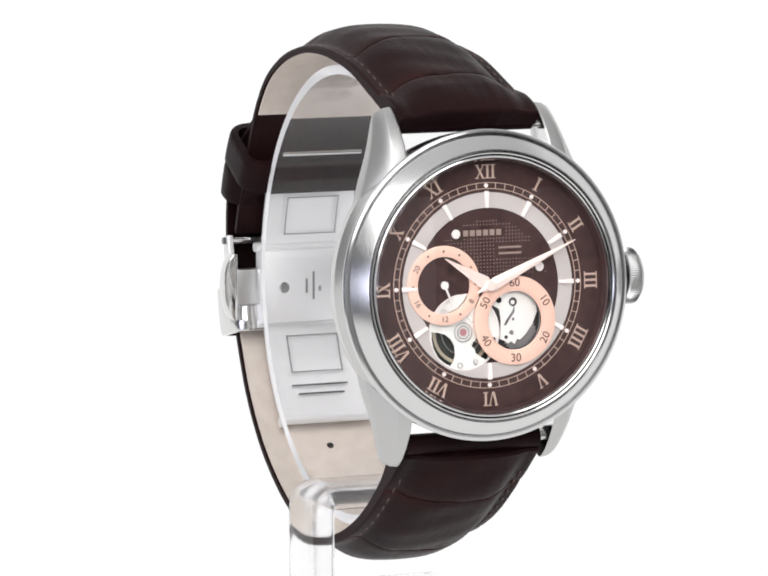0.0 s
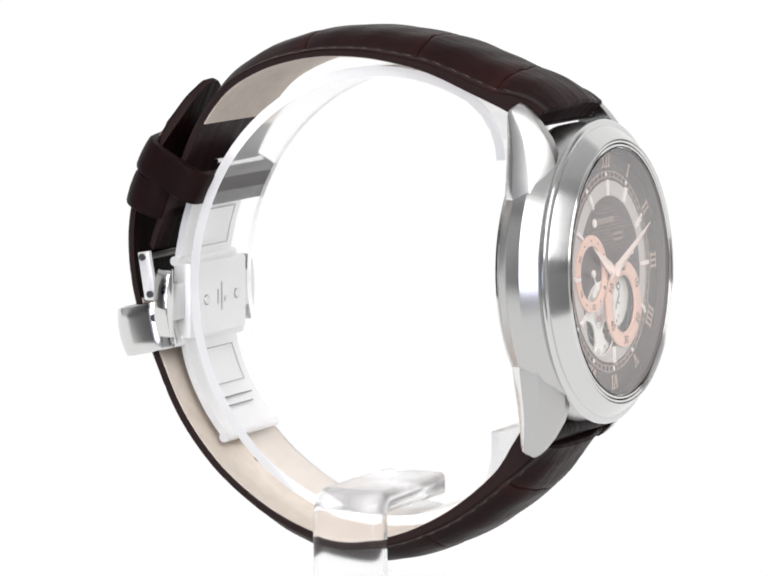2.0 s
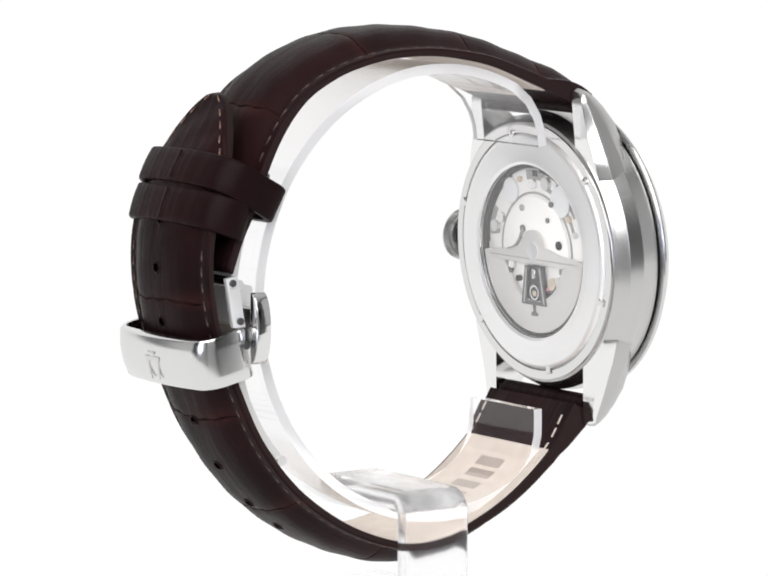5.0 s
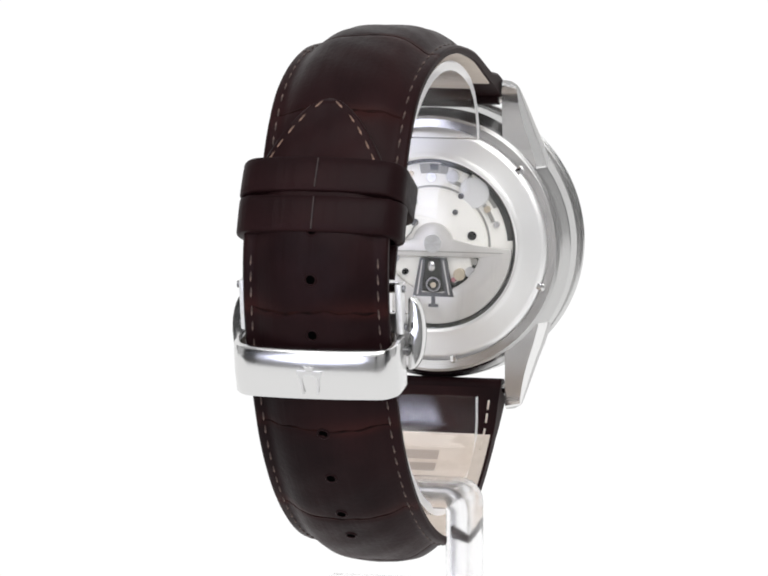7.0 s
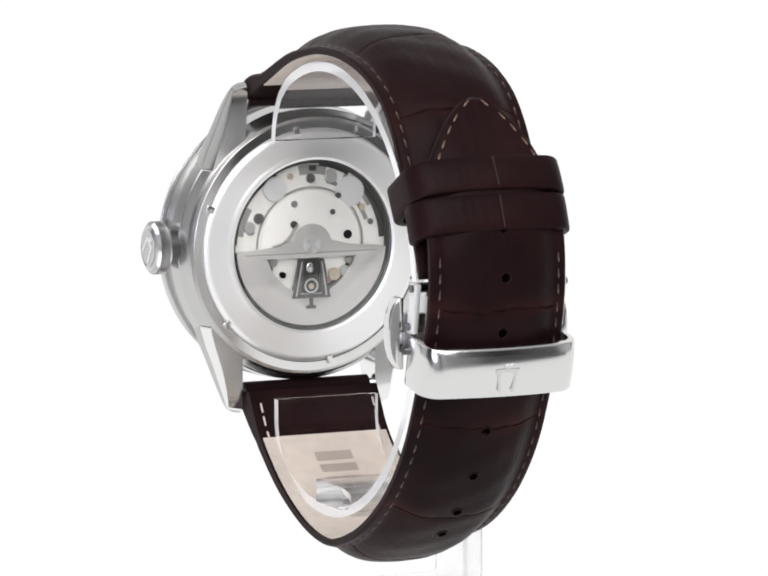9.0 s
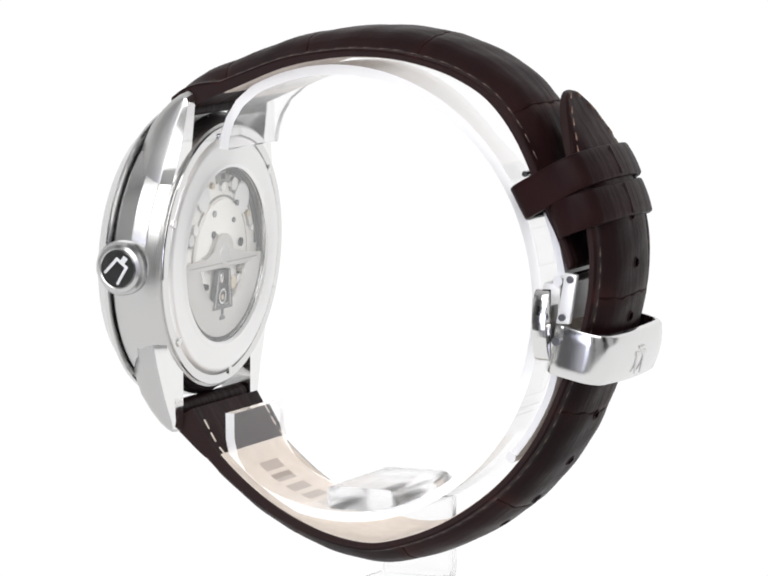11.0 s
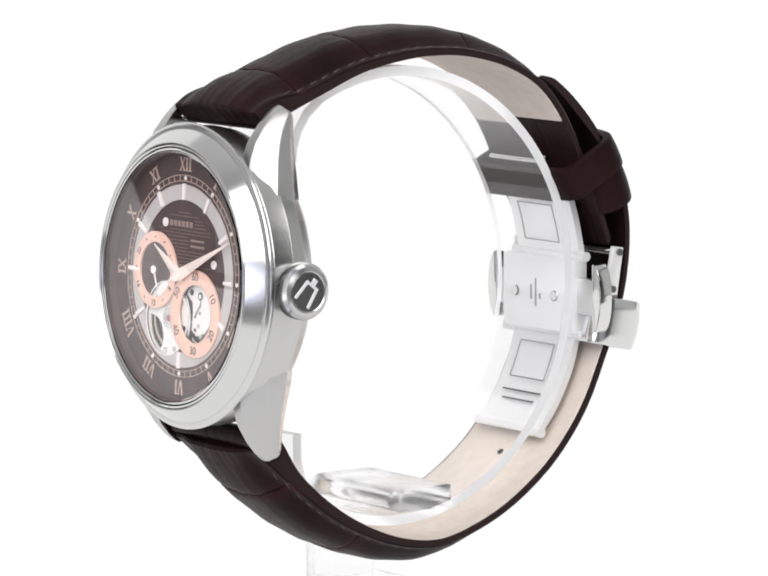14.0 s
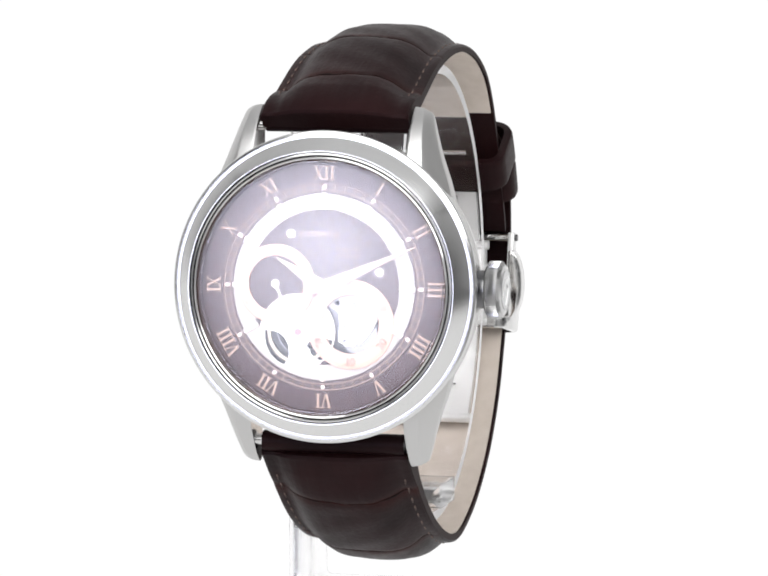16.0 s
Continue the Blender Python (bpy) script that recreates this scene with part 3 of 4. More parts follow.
def clasp(root):
    body = part("clasp", box(-7.9, 7.9, 27.3, 30.2, -8.0, 3.0, 0.5), BACKRING, root, "polished steel folding clasp", m=LIFT)
    part("clasp_cover", tube(11.5, 8.2, 7.1, 0.9, 2.6, 0.9, 0.6), COVER, root, "polished steel clasp cover with tuning fork mark", m=frame_at((38.1, -3.8), (36.6, -10.7)))
    part("blade", ribbon([(30.0, 3.4), (28.9, 8.5), (27.6, 12.6)], 6.8, 1.0), BACKRING, body)
    part("blade", ribbon([(29.3, -7.8), (27.9, -13.0), (25.2, -18.2), (22.4, -21.8)], 6.8, 1.0), BACKRING, body)
    part("pin", rod(-7.2, 7.2, 22.4, -21.9, 0.75), BACKRING, body)
    part("pin", rod(-8.1, 8.1, 29.8, 3.2, 0.7), BACKRING, body)
    part("pin", rod(-8.1, 8.1, 29.2, -8.2, 0.7), BACKRING, body)
    part("bar", rod(-10.9, 10.9, 33.0, 4.1, 0.7), POLISHED, body)
    part("bar", rod(-6.2, 6.2, 24.0, 17.7, 0.42), POLISHED, body)
    # embossed lines and slots on the blades
    for z0, z1, y0, y1 in ((5.2, 10.8, 29.05, 27.6), (-10.0, -15.2, 28.25, 26.2)):
        for sx in (-1, 1):
            part("groove", ribbon([(y0 - 0.5, z0), ((y0 + y1) / 2 - 0.4, (z0 + z1) / 2), (y1 - 0.5, z1)], 0.10, 0.12), GREYSTEEL, body, m=pose(sx * 4.0 * MM, 0, 0))
        for y, z in ((y0, z0), (y1, z1)):
            part("groove", rod(-4.1, 4.1, y - 0.5, z, 0.1, 8), GREYSTEEL, body)
    for y, z, w in ((24.72, -17.1, 4.4), (24.02, -18.3, 3.6)):
        part("slot", rod(-w, w, y, z, 0.13, 8), DARKSTEEL, body)
    for x in (-4.6, 4.6):
        part("stud", moved(disc(0.8, 0, 0.35, 20, 0.15), Matrix.Translation((x, 27.3, -2.6)) @ Euler((radians(90), 0, 0)).to_matrix().to_4x4()), POLISHED, body)
    for x, z0, z1 in ((-1.0, -3.6, -1.4), (0.1, -4.6, -0.4), (1.1, -3.4, -2.6)):
        part("mark", box(x - 0.17, x + 0.17, 27.24, 27.4, z0, z1), GREYSTEEL, body)
    for sx in (-1, 1):
        # crescent push button and hinge link
        pts = [(1.9 * math.cos(a) + 0.0, 5.0 * math.sin(a)) for a in np.linspace(-1.45, 1.45, 14)] + [(-0.2, 4.9), (-0.2, -4.9)]
        bm = prism([(sx * (11.6 + px), pz) for px, pz in pts], -1.1, 1.1, 0.2)
        bm = moved(bm, Matrix.Translation((0, 29.2, -2.4)) @ Euler((radians(90), 0, 0)).to_matrix().to_4x4())
        part("push_button", bm, POLISHED, body)
        part("button_arm", box(sx * 7.8, sx * 11.7, 28.2, 29.8, -5.0, 0.2, 0.2), SATIN, body)
        link = joined(prism([(32.2, 4.9), (34.0, 4.6), (32.9, -2.2), (30.9, -2.2)], -0.45, 0.45, 0.15))
        link = moved(link, Matrix(((0, 0, 1, sx * 10.95), (1, 0, 0, 0), (0, 1, 0, 0), (0, 0, 0, 1))))
        lk = part("link", link, BACKRING, body)
        for y, z in ((33.1, 4.0), (31.9, -1.3)):
            part("rivet", rod(sx * 11.35, sx * 11.75, y, z, 0.5, 16), DARKSTEEL, lk)
        part("rivet", rod(sx * 11.45, sx * 11.9, 31.1, -4.6, 0.6, 16), DARKSTEEL, body)
    # fork mark on the cover, plain shapes
    arch = [(1.05 * math.cos(a), -0.2 + 0.75 * math.sin(a)) for a in np.linspace(0, math.pi, 11)]
    fork = joined(prism([(1.75, 1.0), (-1.75, 1.0), (-1.7, 0.5), (-1.5, 0.3), (-1.15, -2.3), (-0.8, -2.3), (-1.05, -0.2)] + arch[-2:0:-1] + [(1.05, -0.2), (0.8, -2.3), (1.15, -2.3), (1.5, 0.3), (1.7, 0.5)], 0, 0.16),
                  prism([(-0.45, 1.04), (0.45, 1.04), (0.75, 1.75), (0.3, 1.5), (0, 1.8), (-0.3, 1.5), (-0.75, 1.75)], 0, 0.16))
    m = frame_at((38.1, -3.8), (36.6, -10.7)) @ pose(0, -1.44 * MM, -0.2 * MM, 90, 0, 0)
    part("fork_mark", fork, SATIN, body, m=LIFT.inverted() @ m)


# ---- the case ----
def lug(sx, sv):
    """One lug in the case's space: a tapered, downturned horn with a ridge and a broad outer facet."""
    k = 1.0 if sv > 0 else 1.015
    rows = [(10.6, -0.75, -7.4, 16.9, 13.2, -3.2, 1.7), (11.8, -0.75, -7.6, 16.85, 13.2, -3.35, 1.6), (14.6, -0.8, -7.7, 16.0, 13.1, -3.8, 1.5), (17.0, -1.35, -7.8, 15.1, 12.9, -4.4, 1.35), (19.0, -2.2, -7.9, 14.45, 12.7, -5.0, 1.2),
            (21.0, -3.75, -8.0, 13.85, 12.4, -5.8, 0.9), (22.4, -5.15, -8.05, 13.45, 12.2, -6.6, 0.6), (23.2, -6.15, -7.9, 13.2, 12.0, -7.1, 0.4), (23.55, -6.9, -7.65, 12.95, 11.9, -7.2, 0.2)]
    bm = bmesh.new()
    loops = []
    for v, wf, wb, out, ridge, wr, cut in rows:
        pts = ((10.7, wf - 0.1), (10.9, wf), (ridge, wf), ((ridge + out) / 2 + 0.16, (wf + wr) / 2 + 0.1), (out, wr), (out, wb + cut), (out - 0.7 * cut, wb), (10.7, wb))
        # the blunt tip reaches further along its inner side
        reach = 0.75 * min(1.0, max(0.0, (v - 17.0) / 5.0))
        share = (1, 1, 0.8, 0.3, 0, 0, 0, 0.6)
        loops.append([bm.verts.new((sx * x, sv * (v * k + reach * g), w)) for (x, w), g in zip(pts, share)])
    for a, b in zip(loops, loops[1:]):
        for i in range(len(a)):
            j = (i + 1) % len(a)
            f = bm.faces.new((a[i], a[j], b[j], b[i]))
            # rear and inner faces: polished, and painted lighter than the front
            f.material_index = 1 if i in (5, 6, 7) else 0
    bm.faces.new(loops[0])
    bm.faces.new(loops[-1])
    bmesh.ops.recalc_face_normals(bm, faces=bm.faces)
    ridges = []
    for n in (2, 4, 5):
        ridges += [bm.edges.get((a[n], b[n])) for a, b in zip(loops, loops[1:])]
    ridges += [e for e in bm.edges if e.verts[0] in loops[0] and e.verts[1] in loops[0]]
    bmesh.ops.bevel(bm, geom=ridges, offset=0.12, segments=2, affect="EDGES", profile=0.5)
    return bm


def watch_case(root):
    mid = part("case", lathe([(17.3, -7.4), (18.5, -7.95), (19.2, -7.75), (19.55, -7.35), (20.2, -6.2), (20.3, -6.05), (20.44, -5.9), (20.78, -3.95), (20.8, -3.8), (20.76, -3.66), (20.4, -1.1),
                              (20.2, -0.85), (20.0, -0.72), (17.3, -0.72)], 192), CASESTEEL, root, "brushed and polished steel watch case", m=CASE, sharp=9)
    # top lip, sloping flank, step and rounded flange of the bezel
    part("bezel", lathe([(18.3, -0.45), (18.3, 2.36), (18.36, 2.44), (18.46, 2.45), (18.54, 2.38), (20.22, 0.46), (20.26, 0.36), (20.4, 0.36), (20.72, 0.32), (21.0, 0.2), (21.14, 0.02), (21.14, -0.24), (21.0, -0.38), (20.7, -0.45)], 192),
         BEZELSTEEL, mid, "steel bezel with a broad sloping flank", sharp=11)
    part("bezel_ring", lathe([(17.8, 0.0), (17.8, 2.2), (17.87, 2.38), (18.0, 2.47), (18.12, 2.45), (18.2, 2.34), (18.26, 2.15), (18.26, 0.0)], 160), POLISHED, mid)
    part("bezel_ring", lathe([(17.3, 0.0), (17.3, 2.2), (17.36, 2.36), (17.5, 2.43), (17.62, 2.36), (17.7, 2.2), (17.7, 0.0)], 160), POLISHED, mid)
    part("bezel_seat", lathe([(17.2, -0.71), (19.85, -0.71), (19.85, -0.46), (17.2, -0.46)], 128), BLACK, mid)
    part("rehaut", lathe([(16.95, 0.02), (17.28, 0.02), (17.28, 2.1), (17.16, 2.1)], 128), DIAL, mid)
    dome = [(r, 2.76 - r * r / 720) for r in (17.05, 16.5, 15, 13, 11, 9, 7, 5, 3, 1.5, 0)]
    part("crystal", lathe([(r, h - 0.9) for r, h in dome[::-1]] + [(17.27, 1.42), (17.27, 2.2)] + dome, 128, False), CRYSTAL, mid, "clear watch glass", shadow=False)
    for sx in (-1, 1):
        for sv in (-1, 1):
            part("lug", lug(sx, sv), [LUGSTEEL, LUGLIT], mid, sharp=24)
    for sv in (-1, 1):
        part("spring_bar", rod(-10.7, 10.7, sv * 21.6, -6.4, 0.8), POLISHED, mid)
    # rolled strap ends round the spring bars
    for sv, v, w, r in ((1, 21.6, -6.6, 1.0), (-1, 21.7, -6.3, 1.45)):
        part("strap_end", rod(-10.0, 10.0, sv * v, w, r, 32), LEATHER, mid, "rolled brown leather strap end")
    # crown
    prof = [(0, 0), (2.4, 0), (2.4, 0.4), (3.4, 0.5), (3.75, 0.8), (3.75, 2.3), (3.35, 2.75), (2.85, 2.95), (2.7, 2.85), (0, 2.85)]
    bm = lathe(prof, 144, False)
    for v in bm.verts:
        r = math.hypot(v.co.x, v.co.y)
        if r > 3.37:
            k = 1 + 0.036 * (1 if round(math.degrees(math.atan2(v.co.y, v.co.x)) / 2.5) % 2 else -1)
            v.co.x, v.co.y = v.co.x * k, v.co.y * k
    turn = Matrix(((0, 0, 1, 21.3), (1, 0, 0, 0), (0, 1, 0, -3.8), (0, 0, 0, 1)))
    part("crown", moved(bm, turn), BRUSHED, mid, "fluted steel winding crown")
    part("crown_tube", rod(19.5, 21.5, 0, -3.8, 2.6), DARKSTEEL, mid)
    part("crown_cap", moved(disc(2.6, 2.86, 2.95, 40), turn), CAPSTEEL, mid, "polished flat crown cap")
    fork = joined(prism([(-1.15, -1.5), (-0.85, -1.5), (-0.6, 0.7), (0.6, 0.7), (0.85, -1.5), (1.15, -1.5), (0.9, 1.0), (-0.9, 1.0)], 2.95, 3.06), box(-0.3, 0.3, 1.0, 1.7, 2.95, 3.06))
    part("crown_mark", moved(fork, turn @ Euler((0, 0, radians(-125))).to_matrix().to_4x4() @ Matrix.Diagonal((1.25, 1.2, 1, 1))), BACKRING, mid, "raised pale fork mark")
    # back
    part("case_back", lathe([(12.7, -7.6), (12.7, -8.6), (13.1, -8.85), (13.6, -8.75), (13.9, -8.6), (16.4, -8.6), (17.0, -8.4), (17.4, -8.0), (17.6, -7.5), (17.2, -7.2)], 128), RINGSTEEL, mid, "steel case back ring with a glass window")
    part("back_glass", lathe([(0, -8.0), (12.7, -8.0), (12.7, -8.5), (0, -8.55)], 64, False), CRYSTAL, mid, shadow=False)
    part("back_seat", lathe([(17.5, -7.6), (18.75, -7.6), (18.75, -8.2), (17.5, -8.2)], 128), POLISHED, mid)
    for k in range(6):
        a = radians(60 * k + 20)
        part("notch", moved(box(-0.9, 0.9, -0.5, 0.5, -8.45, -8.2, 0.1), Matrix.Translation((17.1 * math.cos(a), 17.1 * math.sin(a), 0)) @ Euler((0, 0, a)).to_matrix().to_4x4()), POLISHED, mid)
    return mid


def movement(root):
    """The mechanism, seen through the dial's openings and the case back."""
    base = part("movement", lathe([(0, -7.0), (12.9, -7.0), (13.4, -6.8), (13.4, -1.5), (13.0, -1.2), (0, -1.2)], 96, False), PLATE, root, "silver automatic movement", m=CASE)
    # dark ring stands in for the shadow round the recessed plate
    part("shade_ring", lathe([(12.05, -7.0), (12.75, -7.0), (12.75, -7.7), (12.05, -7.4)], 96), DEEPSHADE, base)
    # upper bridge, seen from behind: x is mirrored
    part("bridge", prism([(8.0 * math.cos(a), 8.0 * math.sin(a)) for a in np.linspace(radians(-10), radians(190), 30)], -7.4, -7.0, 0.08), PLATE, base)
    rotor = [(12.0 * math.cos(a), 12.0 * math.sin(a)) for a in np.linspace(radians(-176), radians(-4), 40)]
    inner = [(7.3 * math.cos(a), 7.3 * math.sin(a)) for a in np.linspace(radians(-16), radians(-164), 40)]
    part("rotor", prism(rotor + inner, -7.9, -7.25, 0.06), ROTOR, base, "grey steel winding rotor")
    hump = [(3.1 * math.cos(a), 3.1 * math.sin(a)) for a in np.linspace(radians(12), radians(168), 16)]
    part("rotor_arm", prism([(-11.9, -1.9), (11.9, -1.9), (11.9, -0.7), (6.0, -0.1)] + hump + [(-6.0, -0.1), (-11.9, -0.7)], -7.88, -7.4, 0.06), ROTOR, base)
    part("rotor_groove", box(-10.6, 10.6, -1.28, -1.12, -7.9, -7.8), SHADE, base)
    part("rotor_hub", disc(1.35, -8.0, -7.3, 32), BACKRING, base)
    for sx in (-1, 1):
        part("rotor_fork", prism([(sx * 3.1, -7.9), (sx * 1.75, -7.9), (sx * 1.15, -2.2), (sx * 1.95, -2.2)], -7.99, -7.3), DARKSTEEL, base)
        part("fork_edge", prism([(sx * 2.55, -7.6), (sx * 2.3, -7.6), (sx * 1.5, -2.5), (sx * 1.68, -2.5)], -8.02, -7.9), ROTOR, base)
    part("fork_bar", joined(box(-1.75, 1.75, -7.9, -7.3, -7.99, -7.3), box(-0.3, 0.3, -9.1, -7.9, -7.99, -7.3), box(-0.75, 0.75, -9.5, -9.0, -7.99, -7.3)), DARKSTEEL, base)
    # dark block paints the shade between the fork's prongs
    part("fork_shade", prism([(-1.74, -7.3), (1.74, -7.3), (1.16, -2.2), (-1.16, -2.2)], -7.8, -7.3), DEEPSHADE, base)
    part("bearing_rim", moved(lathe([(0.85, -7.9), (1.12, -7.9), (1.12, -7.78), (0.85, -7.78)], 32), Matrix.Translation((0, -6.1, 0))), POLISHED, base)
    bm = bmesh.new()
    bmesh.ops.create_uvsphere(bm, u_segments=20, v_segments=12, radius=0.62)
    part("bearing_ball", moved(bm, Matrix.Translation((0.25, -3.4, -7.75)) @ Matrix.Diagonal((1, 1.35, 0.5, 1))), POLISHED, base)
    part("bearing_pin", moved(disc(0.42, -7.92, -7.7, 16), Matrix.Translation((0, -6.2, 0))), BRASS, base)
    curve = [(2.3, 3.2), (2.9, 2.5), (3.3, 1.7), (4.0, 0.9), (5.0, 0.3), (6.2, 0.05)]
    part("bridge_line", prism(curve + [(x, y - 0.28) for x, y in curve[::-1]], -7.96, -7.3), SHADE, base)
    for x, y, r, mat in ((2.8, 6.1, 0.5, GREYSTEEL), (2.8, 3.05, 0.55, DARKSTEEL), (-3.4, 4.7, 0.4, DARKSTEEL), (-5.9, 1.25, 0.65, BLACK), (-4.3, 7.1, 0.42, DARKSTEEL), (-3.05, 10.0, 0.95, SATIN), (9.9, 2.9, 0.85, SATIN),
                         (4.4, -4.4, 0.45, BLACK), (6.6, -3.4, 0.5, DARKSTEEL), (-3.9, -4.6, 0.9, BRASS), (-3.0, -5.4, 0.35, RUBY), (-5.6, -4.2, 0.8, SATIN)):
        part("screw", moved(disc(r, -7.62, -7.0, 20), Matrix.Translation((x, y, 0))), mat, base)
    part("plate_groove", lathe([(8.3, -7.02), (8.6, -7.02), (8.6, -7.15), (8.3, -7.15)], 80), SHADE, base)
    # shade between the bridges, painted as dark slabs, and small wheels and jewels
    for r0, r1, a0, a1 in ((9.3, 9.9, 20, 75), (10.6, 11.6, 30, 62), (10.4, 11.8, 78, 100), (10.8, 11.9, 150, 172), (5.9, 6.4, 15, 60), (9.0, 10.2, 118, 132)):  # angles as seen from behind
        arc = [(r1 * math.cos(radians(a)), r1 * math.sin(radians(a))) for a in np.linspace(180 - a1, 180 - a0, 14)]
        arc += [(r0 * math.cos(radians(a)), r0 * math.sin(radians(a))) for a in np.linspace(180 - a0, 180 - a1, 14)]
        part("gap_shade", prism(arc, -7.12, -7.0), SHADE, base)
    for r0, r1, a0, a1 in ((11.2, 12.1, 3, 52), (11.6, 12.1, 60, 84), (11.75, 12.1, 118, 178), (10.9, 11.7, 86, 92), (6.7, 7.25, -68, -18), (6.9, 7.25, -166, -150)):
        arc = [(r1 * math.cos(radians(a)), r1 * math.sin(radians(a))) for a in np.linspace(180 - a1, 180 - a0, 18)]
        arc += [(r0 * math.cos(radians(a)), r0 * math.sin(radians(a))) for a in np.linspace(180 - a0, 180 - a1, 18)]
        part("gap_shade", prism(arc, -7.2, -7.0), DEEPSHADE, base)
    for x, y, r, mat in ((-8.2, 5.2, 0.5, BRASS), (-9.6, 3.0, 0.45, POLISHED), (8.4, 4.2, 0.8, POLISHED), (9.6, 2.2, 0.5, SHADE), (0.2, 9.8, 0.7, POLISHED), (-2.6, 9.6, 0.4, SHADE), (3.4, 10.2, 0.45, BRASS),
                         (-6.2, -2.6, 0.5, SHADE), (6.0, -2.4, 0.7, POLISHED), (6.6, -4.0, 0.35, SHADE)):
        part("screw", moved(disc(r, -7.5, -7.0, 18), Matrix.Translation((x, y, 0))), mat, base)
    part("gear", toothed(2.4, 48, -7.3, -7.1, (-6.2, 7.6)), BACKRING, base)
    part("gear", toothed(1.9, 40, -7.3, -7.1, (5.8, 8.4)), BACKRING, base)
    # front side: balance and train
    def ray(c, r, deg):
        return (c[0] + r * math.cos(radians(deg)), c[1] + r * math.sin(radians(deg)))

    def shifted(c, pts):
        return [(c[0] + x, c[1] + y) for x, y in pts]

    B, T = BAL, SUB_R
    # dark disc paints the depth below the balance opening
    part("balance_shade", moved(disc(5.3, -1.22, -1.1, 48), Matrix.Translation((*B, 0))), DEEPSHADE, base)
    part("balance_wheel", moved(lathe([(3.9, -0.95), (4.35, -0.95), (4.35, -0.7), (3.9, -0.7)], 64), Matrix.Translation((*B, 0))), BRASS, base)
    part("hairspring", moved(lathe([(2.9, -0.95), (3.05, -0.95), (3.05, -0.8), (2.9, -0.8)], 64), Matrix.Translation((*B, 0))), GREYSTEEL, base)
    part("balance_spoke", moved(box(-4.0, 4.0, -0.25, 0.25, -0.92, -0.75), Matrix.Translation((*B, 0)) @ Euler((0, 0, radians(150))).to_matrix().to_4x4()), BRASS, base)
    lens = shifted(B, [(-4.6, 0.25), (-3.6, 0.1), (-2.6, -0.2), (-1.8, -0.9), (-1.3, -1.8), (-1.2, -3.0), (-1.45, -3.9), (-1.95, -4.5), (-2.9, -4.0), (-3.8, -3.2), (-4.4, -2.0), (-4.65, -0.8)])
    gap = shifted(B, [(2.2, -0.7), (1.5, -1.4), (1.2, -1.9), (1.7, -2.4), (1.8, -2.9), (2.6, -3.5), (3.4, -3.95), (4.6, -2.8), (4.9, -1.0), (3.6, -0.6)])
    cock = carved(moved(disc(5.2, -0.6, -0.36, 64), Matrix.Translation((*B, 0))), joined(prism(lens, -1, 0), prism(gap, -1, 0)))
    part("balance_cock", cock, PLATE, base, "pale plate over the balance")
    jm = Matrix.Translation((*B, 0))
    for r0, r1, h in ((1.2, 1.36, -0.28), (0.74, 0.94, -0.24)):
        part("jewel_setting", moved(lathe([(r0, -0.36), (r1, -0.36), (r1, h), (r0, h)], 40), jm), SATIN, base)
    part("jewel", moved(disc(0.5, -0.36, -0.24, 20), jm), RUBY, base)
    part("bridge_boss", moved(disc(1.0, -0.36, -0.2, 28, 0.1), Matrix.Translation((B[0] + 1.6, B[1] + 2.3, 0))), PLATE, base)
    for x, y, r in ((-0.55, -4.45, 0.4), (1.7, -4.1, 0.36), (-2.9, 2.9, 0.35)):
        part("screw", moved(lathe([(r - 0.12, -0.36), (r, -0.36), (r, -0.26), (r - 0.12, -0.26)], 20), Matrix.Translation((B[0] + x, B[1] + y, 0))), SATIN, base)
    # same painted depth, a dark disc below the wheel train
    part("train_shade", moved(disc(4.3, -1.22, -1.12, 48), Matrix.Translation((*T, 0))), DEEPSHADE, base)
    part("gear", toothed(2.3, 22, -1.0, -0.8, (T[0] - 2.9, T[1] - 0.2)), DARKSTEEL, base)
    part("gear", toothed(2.6, 30, -1.0, -0.85, (T[0] + 1.2, T[1] - 1.9)), GREYSTEEL, base)
    bridge = shifted(T, [(-1.9, -2.5), (-1.7, 0.0), (-1.9, 1.5), (-3.3, 2.4), (-2.4, 3.7), (0, 4.3), (2.4, 3.6), (3.6, 2.2), (3.75, 1.0), (3.0, -0.7), (2.0, -2.0), (1.1, -2.8), (0.7, -2.6), (0.3, -3.3), (-0.2, -2.9), (-0.7, -3.2), (-1.2, -2.8)])
    part("train_bridge", prism(bridge, -0.75, -0.5, 0.06), PLATE, base, "pale bridge over the wheel train")
    part("click", prism(shifted(T, [(-4.0, -1.0), (-2.6, -0.3), (-3.1, -0.9), (-2.3, -1.2), (-2.9, -1.6), (-3.8, -1.7)]), -0.8, -0.6), PLATE, base)
    for x, y, r, mat in ((-2.0, 2.8, 0.42, BLACK), (0.1, 2.45, 0.6, DARKSTEEL), (0.1, 0.1, 0.2, GREYSTEEL), (-0.2, -1.7, 0.32, SATIN), (-1.0, -2.3, 0.25, DARKSTEEL)):
        part("screw", moved(disc(r, -0.6, -0.44, 18), Matrix.Translation((T[0] + x, T[1] + y, 0))), mat, base)
    part("screw_slot", moved(disc(0.3, -0.45, -0.4, 14), Matrix.Translation((T[0] + 0.05, T[1] + 2.4, 0))), PLATE, base)
